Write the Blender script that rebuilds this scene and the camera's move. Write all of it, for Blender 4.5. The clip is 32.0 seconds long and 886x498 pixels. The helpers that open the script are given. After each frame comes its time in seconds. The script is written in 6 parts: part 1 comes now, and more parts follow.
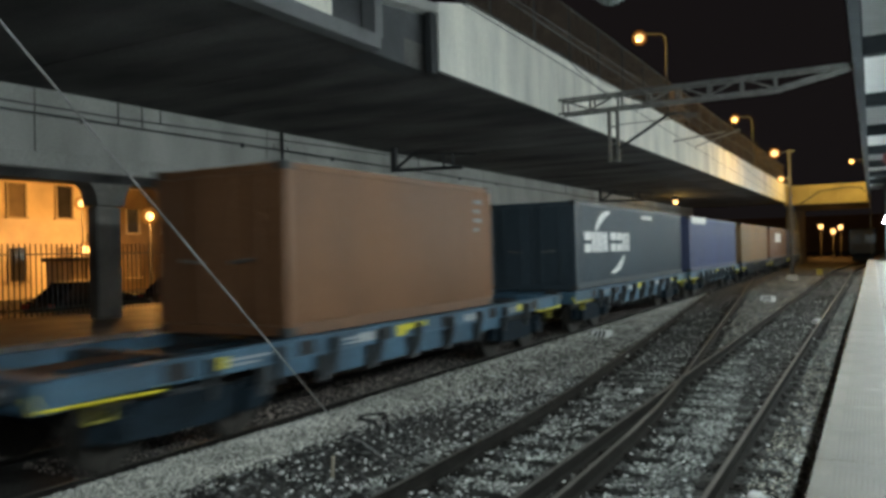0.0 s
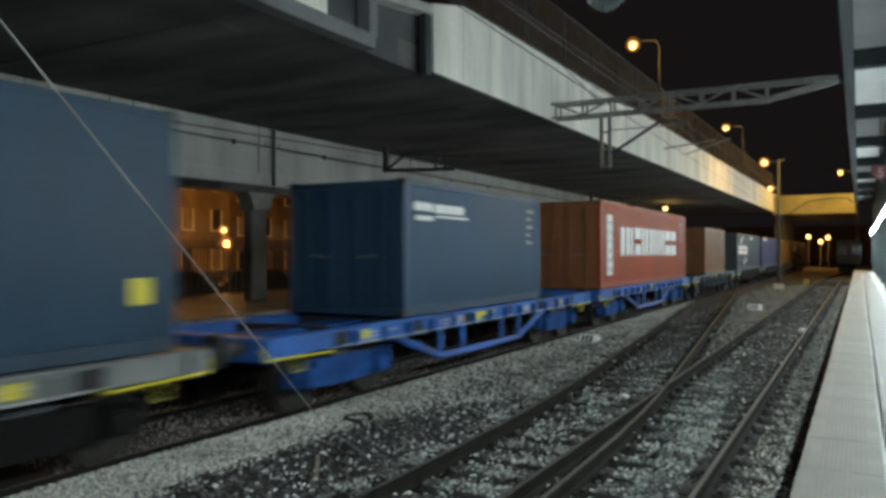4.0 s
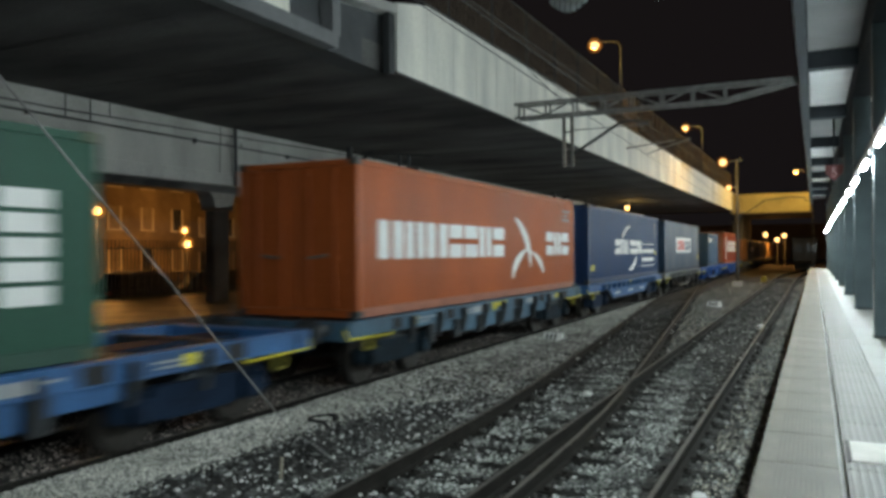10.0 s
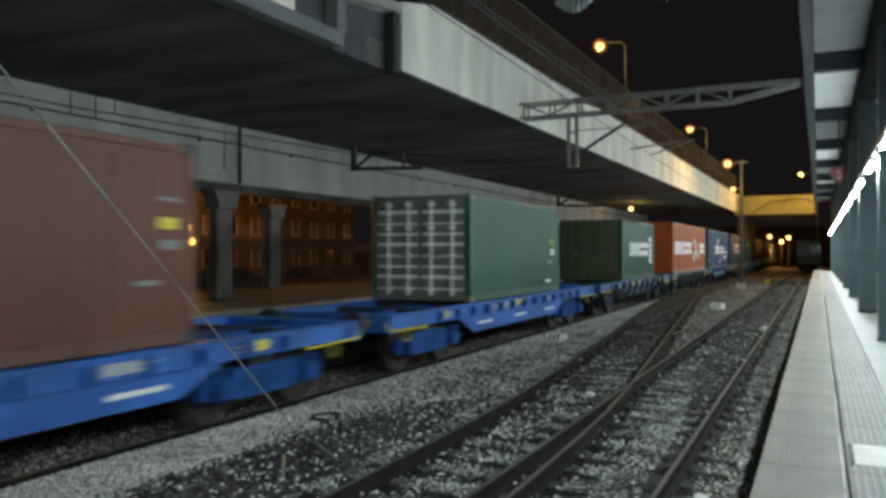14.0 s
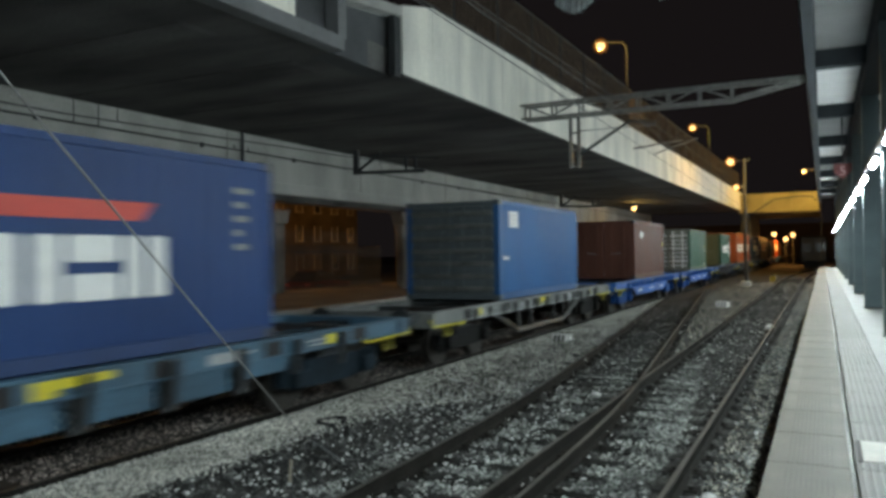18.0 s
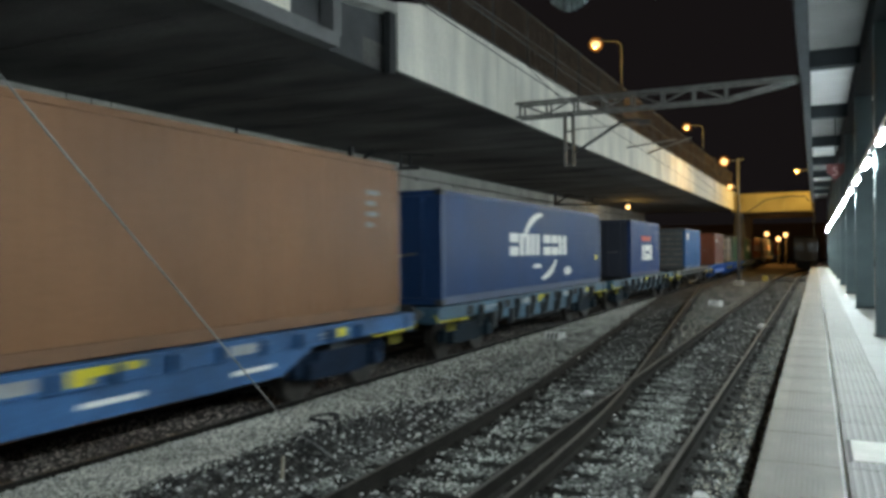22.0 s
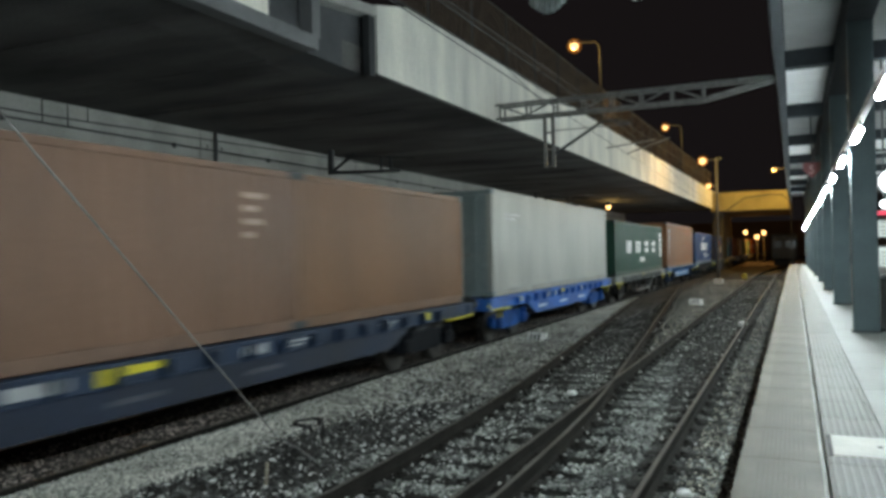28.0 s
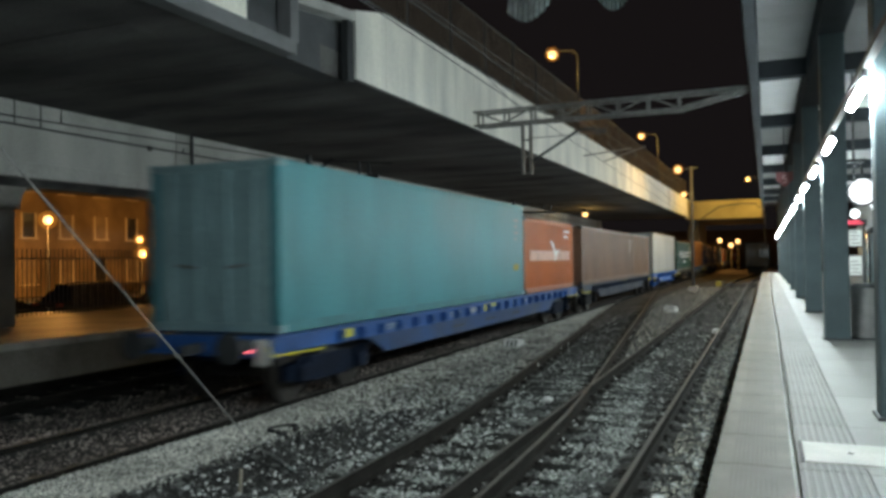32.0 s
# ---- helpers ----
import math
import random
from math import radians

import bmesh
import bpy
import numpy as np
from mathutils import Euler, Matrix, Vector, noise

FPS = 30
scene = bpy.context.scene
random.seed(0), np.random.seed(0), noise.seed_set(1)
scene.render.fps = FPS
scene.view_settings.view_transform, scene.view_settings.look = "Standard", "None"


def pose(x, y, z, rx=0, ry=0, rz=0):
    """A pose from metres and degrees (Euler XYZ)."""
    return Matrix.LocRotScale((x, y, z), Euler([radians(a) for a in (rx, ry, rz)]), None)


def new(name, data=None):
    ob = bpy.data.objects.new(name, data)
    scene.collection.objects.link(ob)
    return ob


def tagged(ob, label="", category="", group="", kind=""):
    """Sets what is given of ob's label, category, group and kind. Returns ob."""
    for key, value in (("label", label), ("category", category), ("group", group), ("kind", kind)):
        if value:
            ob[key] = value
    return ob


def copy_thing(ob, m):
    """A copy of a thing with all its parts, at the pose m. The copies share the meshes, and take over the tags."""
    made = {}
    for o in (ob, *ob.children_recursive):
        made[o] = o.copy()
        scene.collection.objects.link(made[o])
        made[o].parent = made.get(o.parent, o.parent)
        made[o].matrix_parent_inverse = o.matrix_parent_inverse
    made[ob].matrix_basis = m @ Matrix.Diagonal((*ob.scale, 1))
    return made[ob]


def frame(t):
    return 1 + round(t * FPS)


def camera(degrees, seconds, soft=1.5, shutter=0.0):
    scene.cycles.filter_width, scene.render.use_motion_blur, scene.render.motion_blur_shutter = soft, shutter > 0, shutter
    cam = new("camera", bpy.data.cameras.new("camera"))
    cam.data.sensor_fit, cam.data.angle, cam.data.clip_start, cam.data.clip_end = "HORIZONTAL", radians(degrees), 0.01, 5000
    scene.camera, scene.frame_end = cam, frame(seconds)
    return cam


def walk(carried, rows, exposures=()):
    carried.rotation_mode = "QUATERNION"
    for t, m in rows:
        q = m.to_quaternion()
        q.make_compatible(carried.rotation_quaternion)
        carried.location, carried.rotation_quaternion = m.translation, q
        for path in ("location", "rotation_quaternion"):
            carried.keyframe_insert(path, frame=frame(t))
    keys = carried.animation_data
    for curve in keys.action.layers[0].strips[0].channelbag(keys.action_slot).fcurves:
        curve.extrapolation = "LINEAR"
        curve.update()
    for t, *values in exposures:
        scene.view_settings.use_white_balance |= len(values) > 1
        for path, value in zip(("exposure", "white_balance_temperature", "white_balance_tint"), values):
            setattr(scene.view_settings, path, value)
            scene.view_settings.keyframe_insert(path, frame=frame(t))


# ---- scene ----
cam = camera(60.47, 32.0, soft=3.5, shutter=1.0)
EYE = (0.0, 0.0, 2.2)
# seconds and the camera's turn in degrees; it is held by hand at one spot on the platform
PATH = [
    (0, 90.237, 1.422, 29.492), (0.5, 90.311, 1.493, 29.579), (1, 90.485, 0.994, 29.570), (1.5, 90.561, 0.409, 29.457),
    (2, 90.536, 0.552, 29.281), (2.5, 90.484, 0.499, 29.238), (3, 90.359, 0.541, 29.188),
    (3.5, 90.321, 0.331, 28.949), (5.5, 90.399, -0.003, 28.129), (6, 90.339, 0.090, 27.801), (6.5, 90.257, 0.281, 27.488),
    (7, 90.178, 0.110, 27.124), (7.5, 90.123, -0.124, 26.679), (8, 90.243, 0.484, 26.113), (8.5, 90.419, 0.572, 25.773),
    (9, 90.566, 0.782, 25.687), (9.5, 90.464, 0.574, 25.699), (10, 90.286, 0.411, 26.042), (10.5, 90.101, 0.471, 26.374),
    (11, 90.143, -0.135, 26.791), (11.5, 90.300, 0.073, 27.333), (12, 90.385, 0.687, 27.688), (12.5, 90.407, 0.855, 27.664),
    (13, 90.338, 0.262, 27.324), (13.5, 90.270, -0.292, 26.733), (14, 90.247, -0.029, 26.297), (14.5, 90.270, 0.007, 25.985),
    (16.5, 90.486, 0.495, 25.835), (17, 90.498, 1.019, 26.088), (17.5, 90.485, 0.928, 26.353), (18, 90.438, 0.824, 26.586),
    (18.5, 90.373, 0.905, 26.684), (19, 90.396, 0.789, 26.740), (19.5, 90.325, 0.597, 26.682), (20, 90.278, 0.716, 26.565),
    (20.5, 90.301, 0.801, 26.314), (21, 90.277, 0.831, 26.145), (21.5, 90.209, 0.766, 26.119), (22, 90.237, 0.427, 26.121),
    (22.5, 90.254, 0.450, 26.141), (23, 90.315, 0.984, 26.018), (23.5, 90.344, 0.576, 25.982), (24, 90.493, 1.093, 25.879),
    (24.5, 90.617, 1.090, 25.810), (25, 90.751, 1.329, 25.771), (25.5, 90.969, 1.221, 25.657), (27.5, 90.678, 1.301, 24.857),
    (28, 90.388, 1.199, 24.764), (28.5, 90.261, 1.224, 24.789), (29, 90.226, 1.099, 24.778), (29.5, 90.228, 1.043, 24.795),
    (30, 90.323, 0.676, 24.562), (30.5, 90.410, 1.030, 24.120), (31, 90.580, 1.307, 23.680), (31.5, 90.656, 0.907, 23.276),
    (32, 90.818, 0.829, 23.061),
]
walk(cam, [(t, pose(*EYE, rx, ry, rz)) for t, rx, ry, rz in PATH], exposures=[(0.0, 0.0), (32.0, 0.0)])

# ---- world and light ----
world = bpy.data.worlds.new("night_sky")
scene.world = world
world.use_nodes = True
wn = world.node_tree.nodes
wn["Background"].inputs["Color"].default_value = (0.30, 0.245, 0.255, 1)
wn["Background"].inputs["Strength"].default_value = 0.025

SODIUM = (1.0, 0.63, 0.17)
SODIUM_DEEP = (1.0, 0.45, 0.10)
TUBE_WHITE = (0.81, 0.95, 0.97)


def lamp(name, x, y, z, power, colour, radius=0.12):
    data = bpy.data.lights.new(name, "POINT")
    data.energy, data.color, data.shadow_soft_size = power, colour, radius
    ob = new(name, data)
    ob.location = (x, y, z)
    return ob


# ---- materials ----
MATS = {}


def mat(name, colour, rough=0.7, metal=0.0, vary=0.25, scale=1.5, grain=40.0, bump=0.2, dirt=None, island=False, spec=0.5, stretch=None, each=0.0):
    """A painted or mineral surface: broad stains, fine grain, bump; dirt is a second colour in patches."""
    if name in MATS:
        return MATS[name]
    m = bpy.data.materials.new(name)
    m.use_nodes = True
    nt = m.node_tree
    n, link = nt.nodes, nt.links.new
    bsdf = n["Principled BSDF"]
    bsdf.inputs["Metallic"].default_value = metal
    bsdf.inputs["Specular IOR Level"].default_value = spec
    co = n.new("ShaderNodeTexCoord")
    big = n.new("ShaderNodeTexNoise")
    big.inputs["Scale"].default_value, big.inputs["Detail"].default_value = scale, 6
    fine = n.new("ShaderNodeTexNoise")
    fine.inputs["Scale"].default_value, fine.inputs["Detail"].default_value = grain, 4
    if stretch:
        along = n.new("ShaderNodeMapping")
        along.inputs["Scale"].default_value = stretch
        link(co.outputs["Object"], along.inputs["Vector"])
        link(along.outputs["Vector"], big.inputs["Vector"])
    else:
        link(co.outputs["Object"], big.inputs["Vector"])
    link(co.outputs["Object"], fine.inputs["Vector"])
    lo = tuple(c * (1 - vary) for c in colour)
    hi = tuple(min(1, c * (1 + vary)) for c in colour)
    if dirt:
        lo = dirt
    ramp = n.new("ShaderNodeValToRGB")
    ramp.color_ramp.elements[0].position, ramp.color_ramp.elements[1].position = 0.3, 0.68
    ramp.color_ramp.elements[0].color, ramp.color_ramp.elements[1].color = (*lo, 1), (*hi, 1)
    link(big.outputs["Fac"], ramp.inputs["Fac"])
    grey = n.new("ShaderNodeMapRange")
    grey.inputs["From Min"].default_value, grey.inputs["From Max"].default_value = 0.3, 0.7
    grey.inputs["To Min"].default_value, grey.inputs["To Max"].default_value = 1 - vary * 0.8, 1 + vary * 0.5
    link(fine.outputs["Fac"], grey.inputs["Value"])
    mix = n.new("ShaderNodeMix")
    mix.data_type, mix.blend_type = "RGBA", "MULTIPLY"
    mix.inputs["Factor"].default_value = 1
    link(ramp.outputs["Color"], mix.inputs[6])
    link(grey.outputs["Result"], mix.inputs[7])
    out = mix.outputs[2]
    if island:
        geo = n.new("ShaderNodeNewGeometry")
        r2 = n.new("ShaderNodeMapRange")
        r2.inputs["To Min"].default_value, r2.inputs["To Max"].default_value = 0.2, 2.1
        link(geo.outputs["Random Per Island"], r2.inputs["Value"])
        m2 = n.new("ShaderNodeMix")
        m2.data_type, m2.blend_type = "RGBA", "MULTIPLY"
        m2.inputs["Factor"].default_value = 1
        link(out, m2.inputs[6])
        link(r2.outputs["Result"], m2.inputs[7])
        out = m2.outputs[2]
    if each:
        info = n.new("ShaderNodeObjectInfo")
        r3 = n.new("ShaderNodeMapRange")
        r3.inputs["To Min"].default_value, r3.inputs["To Max"].default_value = 1 - each, 1 + each
        link(info.outputs["Random"], r3.inputs["Value"])
        m3 = n.new("ShaderNodeMix")
        m3.data_type, m3.blend_type = "RGBA", "MULTIPLY"
        m3.inputs["Factor"].default_value = 1
        link(out, m3.inputs[6])
        link(r3.outputs["Result"], m3.inputs[7])
        out = m3.outputs[2]
    link(out, bsdf.inputs["Base Color"])
    rr = n.new("ShaderNodeMapRange")
    rr.inputs["To Min"].default_value, rr.inputs["To Max"].default_value = max(0.04, rough - 0.15), min(1, rough + 0.15)
    link(big.outputs["Fac"], rr.inputs["Value"])
    link(rr.outputs["Result"], bsdf.inputs["Roughness"])
    if bump:
        bp = n.new("ShaderNodeBump")
        bp.inputs["Strength"].default_value, bp.inputs["Distance"].default_value = bump, 0.01
        link(fine.outputs["Fac"], bp.inputs["Height"])
        link(bp.outputs["Normal"], bsdf.inputs["Normal"])
    MATS[name] = m
    return m


def glow(name, colour, strength):
    if name in MATS:
        return MATS[name]
    m = bpy.data.materials.new(name)
    m.use_nodes = True
    b = m.node_tree.nodes["Principled BSDF"]
    b.inputs["Base Color"].default_value = (*[c * 0.5 for c in colour], 1)
    b.inputs["Emission Color"].default_value = (*colour, 1)
    b.inputs["Emission Strength"].default_value = strength
    MATS[name] = m
    return m


def refractor():
    """A clear, weakly emitting shell that paints an orange halo round a sodium bulb."""
    m = bpy.data.materials.new("lamp_halo")
    m.use_nodes = True
    n, link = m.node_tree.nodes, m.node_tree.links.new
    n.remove(n["Principled BSDF"])
    clear, lit, mix = n.new("ShaderNodeBsdfTransparent"), n.new("ShaderNodeEmission"), n.new("ShaderNodeMixShader")
    lit.inputs["Color"].default_value, lit.inputs["Strength"].default_value = (1.0, 0.36, 0.05, 1), 0.55
    mix.inputs[0].default_value = 0.28
    link(clear.outputs[0], mix.inputs[1])
    link(lit.outputs[0], mix.inputs[2])
    link(mix.outputs[0], n["Material Output"].inputs["Surface"])
    return m


HALO_SHELL = refractor()
CONCRETE = mat("concrete_weathered", (0.40, 0.40, 0.38), 0.85, vary=0.3, scale=0.7, grain=30, dirt=(0.25, 0.25, 0.235))
CONCRETE_DARK = mat("concrete_dark", (0.10, 0.098, 0.095), 0.9, vary=0.35, scale=0.6, grain=20, dirt=(0.010, 0.010, 0.012), stretch=(0.35, 1.0, 1.0))
CONCRETE_BEAM = mat("concrete_beam", (0.38, 0.38, 0.355), 0.85, vary=0.25, scale=0.6, grain=25, dirt=(0.27, 0.27, 0.25), stretch=(1.0, 1.0, 0.3))
# warm tint puts sodium lamp light into the concrete; the stains are its own
FASCIA = mat("fascia_concrete", (0.80, 0.78, 0.70), 0.85, vary=0.10, scale=1.1, grain=14, dirt=(0.55, 0.55, 0.51), stretch=(1.0, 1.0, 0.22))
RAIL_STEEL = mat("rail_steel", (0.018, 0.0165, 0.0145), 0.85, 0.0, vary=0.4, scale=3, spec=0.08)
RAIL_TOP = mat("rail_worn_top", (0.08, 0.075, 0.066), 0.6, 0.0, vary=0.3, spec=0.2)
SLEEPER = mat("sleeper_wood", (0.026, 0.026, 0.024), 0.95, vary=0.4, scale=4, grain=60, bump=0.5, spec=0.1)
EARTH = mat("ballast_bed", (0.05, 0.048, 0.044), 0.95, vary=0.5, scale=1.3, grain=28, bump=0.9, dirt=(0.014, 0.014, 0.0135), spec=0.1)
STONE_PALE = mat("gravel_pale", (0.42, 0.415, 0.375), 0.9, vary=0.3, scale=0.8, grain=70, island=True, dirt=(0.28, 0.275, 0.245))
STONE_DARK = mat("ballast_dark", (0.088, 0.09, 0.086), 0.9, vary=0.4, scale=0.8, grain=70, island=True, dirt=(0.05, 0.048, 0.045))
STONE_CRIB = mat("ballast_pale", (0.28, 0.288, 0.267), 0.9, vary=0.35, scale=1.6, grain=70, island=True, dirt=(0.06, 0.062, 0.059))
STONE_BROWN = mat("ballast_brown", (0.24, 0.205, 0.185), 0.95, vary=0.3, scale=0.9, grain=70, island=True, dirt=(0.11, 0.095, 0.085))
STONE_WHITE = mat("limestone_white", (0.62, 0.62, 0.6), 0.9, vary=0.15, scale=5)
PAVING = mat("paving_concrete", (0.155, 0.149, 0.128), 0.65, vary=0.25, scale=2.2, grain=60, bump=0.1, dirt=(0.105, 0.10, 0.085), each=0.14)
# darker copy of the paving, with the coping grooves' shade in its colour
GROOVE_SHADE = mat("groove_shade", (0.125, 0.12, 0.104), 0.7, vary=0.25, scale=3, grain=60)
PAVING_LIGHT = mat("paving_light", (0.175, 0.177, 0.167), 0.52, vary=0.25, scale=0.8, grain=50, bump=0.1, dirt=(0.11, 0.109, 0.10), each=0.08, spec=0.4)
STEEL_GREEN = mat("steel_grey_green", (0.075, 0.105, 0.115), 0.72, vary=0.15, scale=2, bump=0.05)
CANOPY_BEAM = mat("canopy_beam", (0.045, 0.052, 0.058), 0.85, vary=0.2, scale=2, bump=0.05, spec=0.15)
STEEL_DARK = mat("steel_dark", (0.05, 0.055, 0.058), 0.6, 0.3, vary=0.2, scale=3)
PILLAR = mat("concrete_pillar", (0.20, 0.19, 0.17), 0.9, vary=0.3, scale=0.9, grain=25, dirt=(0.11, 0.105, 0.095))
STEEL_GALV = mat("steel_galvanised", (0.22, 0.22, 0.21), 0.5, 0.6, vary=0.3, scale=5)
PANEL_WHITE = mat("panel_white", (0.64, 0.65, 0.65), 0.6, vary=0.08, scale=1)
PANEL_GREY = mat("panel_grey", (0.175, 0.18, 0.18), 0.8, vary=0.15, scale=1)
FENCE_RUST = mat("fence_rust", (0.12, 0.088, 0.058), 0.85, 0.0, vary=0.3, scale=4)
BLACK = mat("black_rubber", (0.012, 0.012, 0.013), 0.7, vary=0.2)
WHEEL = mat("wheel_steel", (0.05, 0.045, 0.04), 0.5, 0.7, vary=0.3, scale=8)
YELLOW = mat("yellow_paint", (0.65, 0.55, 0.03), 0.5, vary=0.12, scale=4)
WHITE_PAINT = mat("white_marking", (0.78, 0.78, 0.76), 0.6, vary=0.06, scale=6, bump=0.05)
RED_PAINT = mat("red_marking", (0.55, 0.07, 0.05), 0.6, vary=0.06, scale=6, bump=0.05)
ASPHALT = mat("asphalt", (0.05, 0.05, 0.05), 0.85, vary=0.3, scale=0.6, grain=60)
TUBE = glow("tube_light", TUBE_WHITE, 405.0)
SODIUM_GLOW = glow("sodium_glow", (1.0, 0.60, 0.22), 3.2)
RED_GLOW = glow("red_lamp", (1.0, 0.16, 0.2), 4.0)
WHITE_GLOW = glow("white_lamp", (0.95, 0.9, 0.85), 2.0)

# ---- mesh helpers ----


def box(bm, x0, x1, y0, y1, z0, z1):
    vs = [bm.verts.new(p) for p in ((x0, y0, z0), (x1, y0, z0), (x1, y1, z0), (x0, y1, z0), (x0, y0, z1), (x1, y0, z1), (x1, y1, z1), (x0, y1, z1))]
    for f in ((0, 3, 2, 1), (4, 5, 6, 7), (0, 1, 5, 4), (1, 2, 6, 5), (2, 3, 7, 6), (3, 0, 4, 7)):
        bm.faces.new([vs[i] for i in f])
    return vs


def bevel_box(bm, x0, x1, y0, y1, z0, z1, b=0.02):
    """A box with its long edges chamfered all round."""
    tmp = bmesh.new()
    box(tmp, x0, x1, y0, y1, z0, z1)
    bmesh.ops.bevel(tmp, geom=tmp.edges[:], offset=b, segments=1, affect="EDGES")
    add(bm, tmp)


def add(bm, other, m=None):
    me = bpy.data.meshes.new("tmp")
    other.to_mesh(me)
    other.free()
    if m is not None:
        me.transform(m)
    bm.from_mesh(me)
    bpy.data.meshes.remove(me)


def rod(bm, a, b, r, seg=8, r2=None):
    """A round bar from a to b."""
    a, b = Vector(a), Vector(b)
    q = (b - a).to_track_quat("Z", "Y").to_matrix()
    r2 = r if r2 is None else r2
    rings = []
    for p, rad in ((a, r), (b, r2)):
        rings.append([bm.verts.new(p + q @ Vector((rad * math.cos(k * math.tau / seg), rad * math.sin(k * math.tau / seg), 0))) for k in range(seg)])
    for k in range(seg):
        j = (k + 1) % seg
        bm.faces.new((rings[0][k], rings[0][j], rings[1][j], rings[1][k]))
    bm.faces.new(rings[0][::-1])
    bm.faces.new(rings[1])


def bar(bm, a, b, w, h):
    """A square-section bar from a to b, w wide and h high."""
    a, b = Vector(a), Vector(b)
    q = (b - a).to_track_quat("Y", "Z").to_matrix()
    ring = []
    for p in (a, b):
        ring.append([bm.verts.new(p + q @ Vector((sx * w / 2, 0, sz * h / 2))) for sx, sz in ((-1, -1), (1, -1), (1, 1), (-1, 1))])
    for k in range(4):
        j = (k + 1) % 4
        bm.faces.new((ring[0][k], ring[0][j], ring[1][j], ring[1][k]))
    bm.faces.new(ring[0][::-1])
    bm.faces.new(ring[1])


def prism(bm, poly, axis, a, b):
    """A flat polygon of (u, v) pushed along an axis from a to b; u, v are the other two axes in order."""
    def at(u, v, w):
        return {"x": (w, u, v), "y": (u, w, v), "z": (u, v, w)}[axis]
    lo = [bm.verts.new(at(u, v, a)) for u, v in poly]
    hi = [bm.verts.new(at(u, v, b)) for u, v in poly]
    n = len(poly)
    for k in range(n):
        j = (k + 1) % n
        bm.faces.new((lo[k], lo[j], hi[j], hi[k]))
    bm.faces.new(lo[::-1])
    bm.faces.new(hi)


def mesh_of(name, bm, material):
    bmesh.ops.recalc_face_normals(bm, faces=bm.faces[:])
    me = bpy.data.meshes.new(name)
    bm.to_mesh(me)
    bm.free()
    me.materials.append(material)
    return me


def two_tone(me, second, z):
    """Faces that rise above z take a second material."""
    me.materials.append(second)
    for f in me.polygons:
        if f.center.z > z:
            f.material_index = 1
    return me


def part(name, bm, material, parent=None, label=""):
    """Links a bmesh as one mesh object, under its thing or part if there is one."""
    ob = new(name, mesh_of(name, bm, material))
    ob.parent = parent
    return tagged(ob, label)


def piece(name, me, parent, x=0, y=0, z=0, rz=0.0):
    ob = new(name, me)
    ob.parent = parent
    ob.location = (x, y, z)
    ob.rotation_euler = (0, 0, rz)
    return ob


def split_parts(name, bm, material, parent, label=""):
    """Links each loose piece of a bmesh as a part of its own."""
    seen, first = set(), None
    for face in bm.faces[:]:
        if face in seen:
            continue
        todo, isle = [face], []
        seen.add(face)
        while todo:
            f = todo.pop()
            isle.append(f)
            for e in f.edges:
                for g in e.link_faces:
                    if g not in seen:
                        seen.add(g)
                        todo.append(g)
        one, at = bmesh.new(), {}
        for f in isle:
            for v in f.verts:
                if v not in at:
                    at[v] = one.verts.new(v.co)
            one.faces.new([at[v] for v in f.verts])
        ob = part(name, one, material, parent, label)
        first = first or ob
    bm.free()
    return first


def tube(bm, pts, r, seg=6):
    """A round bar bent along points, in one piece."""
    pts = [Vector(q) for q in pts]
    rings = []
    for k, q in enumerate(pts):
        d = (pts[min(k + 1, len(pts) - 1)] - pts[max(k - 1, 0)]).normalized()
        m = d.to_track_quat("Z", "Y").to_matrix()
        rings.append([bm.verts.new(q + m @ Vector((r * math.cos(a * math.tau / seg), r * math.sin(a * math.tau / seg), 0))) for a in range(seg)])
    for a, b in zip(rings, rings[1:]):
        for k in range(seg):
            j = (k + 1) % seg
            bm.faces.new((a[k], a[j], b[j], b[k]))
    bm.faces.new(rings[0][::-1])
    bm.faces.new(rings[-1])


def smooth(ob, deg=35):
    ob.data.shade_smooth()
    ob.data.set_sharp_from_angle(angle=radians(deg))
    return ob


def empty(name, label="", category="", group="", kind="", at=(0, 0, 0)):
    ob = new(name)
    ob.location = at
    ob.empty_display_size = 0.2
    return tagged(ob, label, category, group, kind)

# ---- ground and tracks ----
bm = bmesh.new()
BED = -0.19
xs = [-900, -60, -14.0, -9.6, -8.9, -8.6, -6.65, -5.7, -5.2, -0.38]
zs = [BED, BED, BED - 0.05, BED - 0.03, -0.10, -0.075, -0.075, -0.13, BED, BED]


def ground_z(x):
    """Height of the bed across the tracks: the train's track lies in gravel almost up to its rails."""
    return float(np.interp(x, xs, zs))



ys = [-300, -20] + [k * 2.0 for k in range(-9, 40)] + [90, 300, 1500]
grid = [[bm.verts.new((x, y, z)) for x, z in zip(xs, zs)] for y in ys]
for r0, r1 in zip(grid, grid[1:]):
    for k in range(len(xs) - 1):
        bm.faces.new((r0[k], r0[k + 1], r1[k + 1], r1[k]))
last = [bm.verts.new((900, y, BED)) for y in ys]
for k in range(len(ys) - 1):
    bm.faces.new((grid[k][-1], last[k], last[k + 1], grid[k + 1][-1]))
tagged(part("ground", bm, EARTH), "dark oily earth and ballast bed between the tracks", kind="structure")

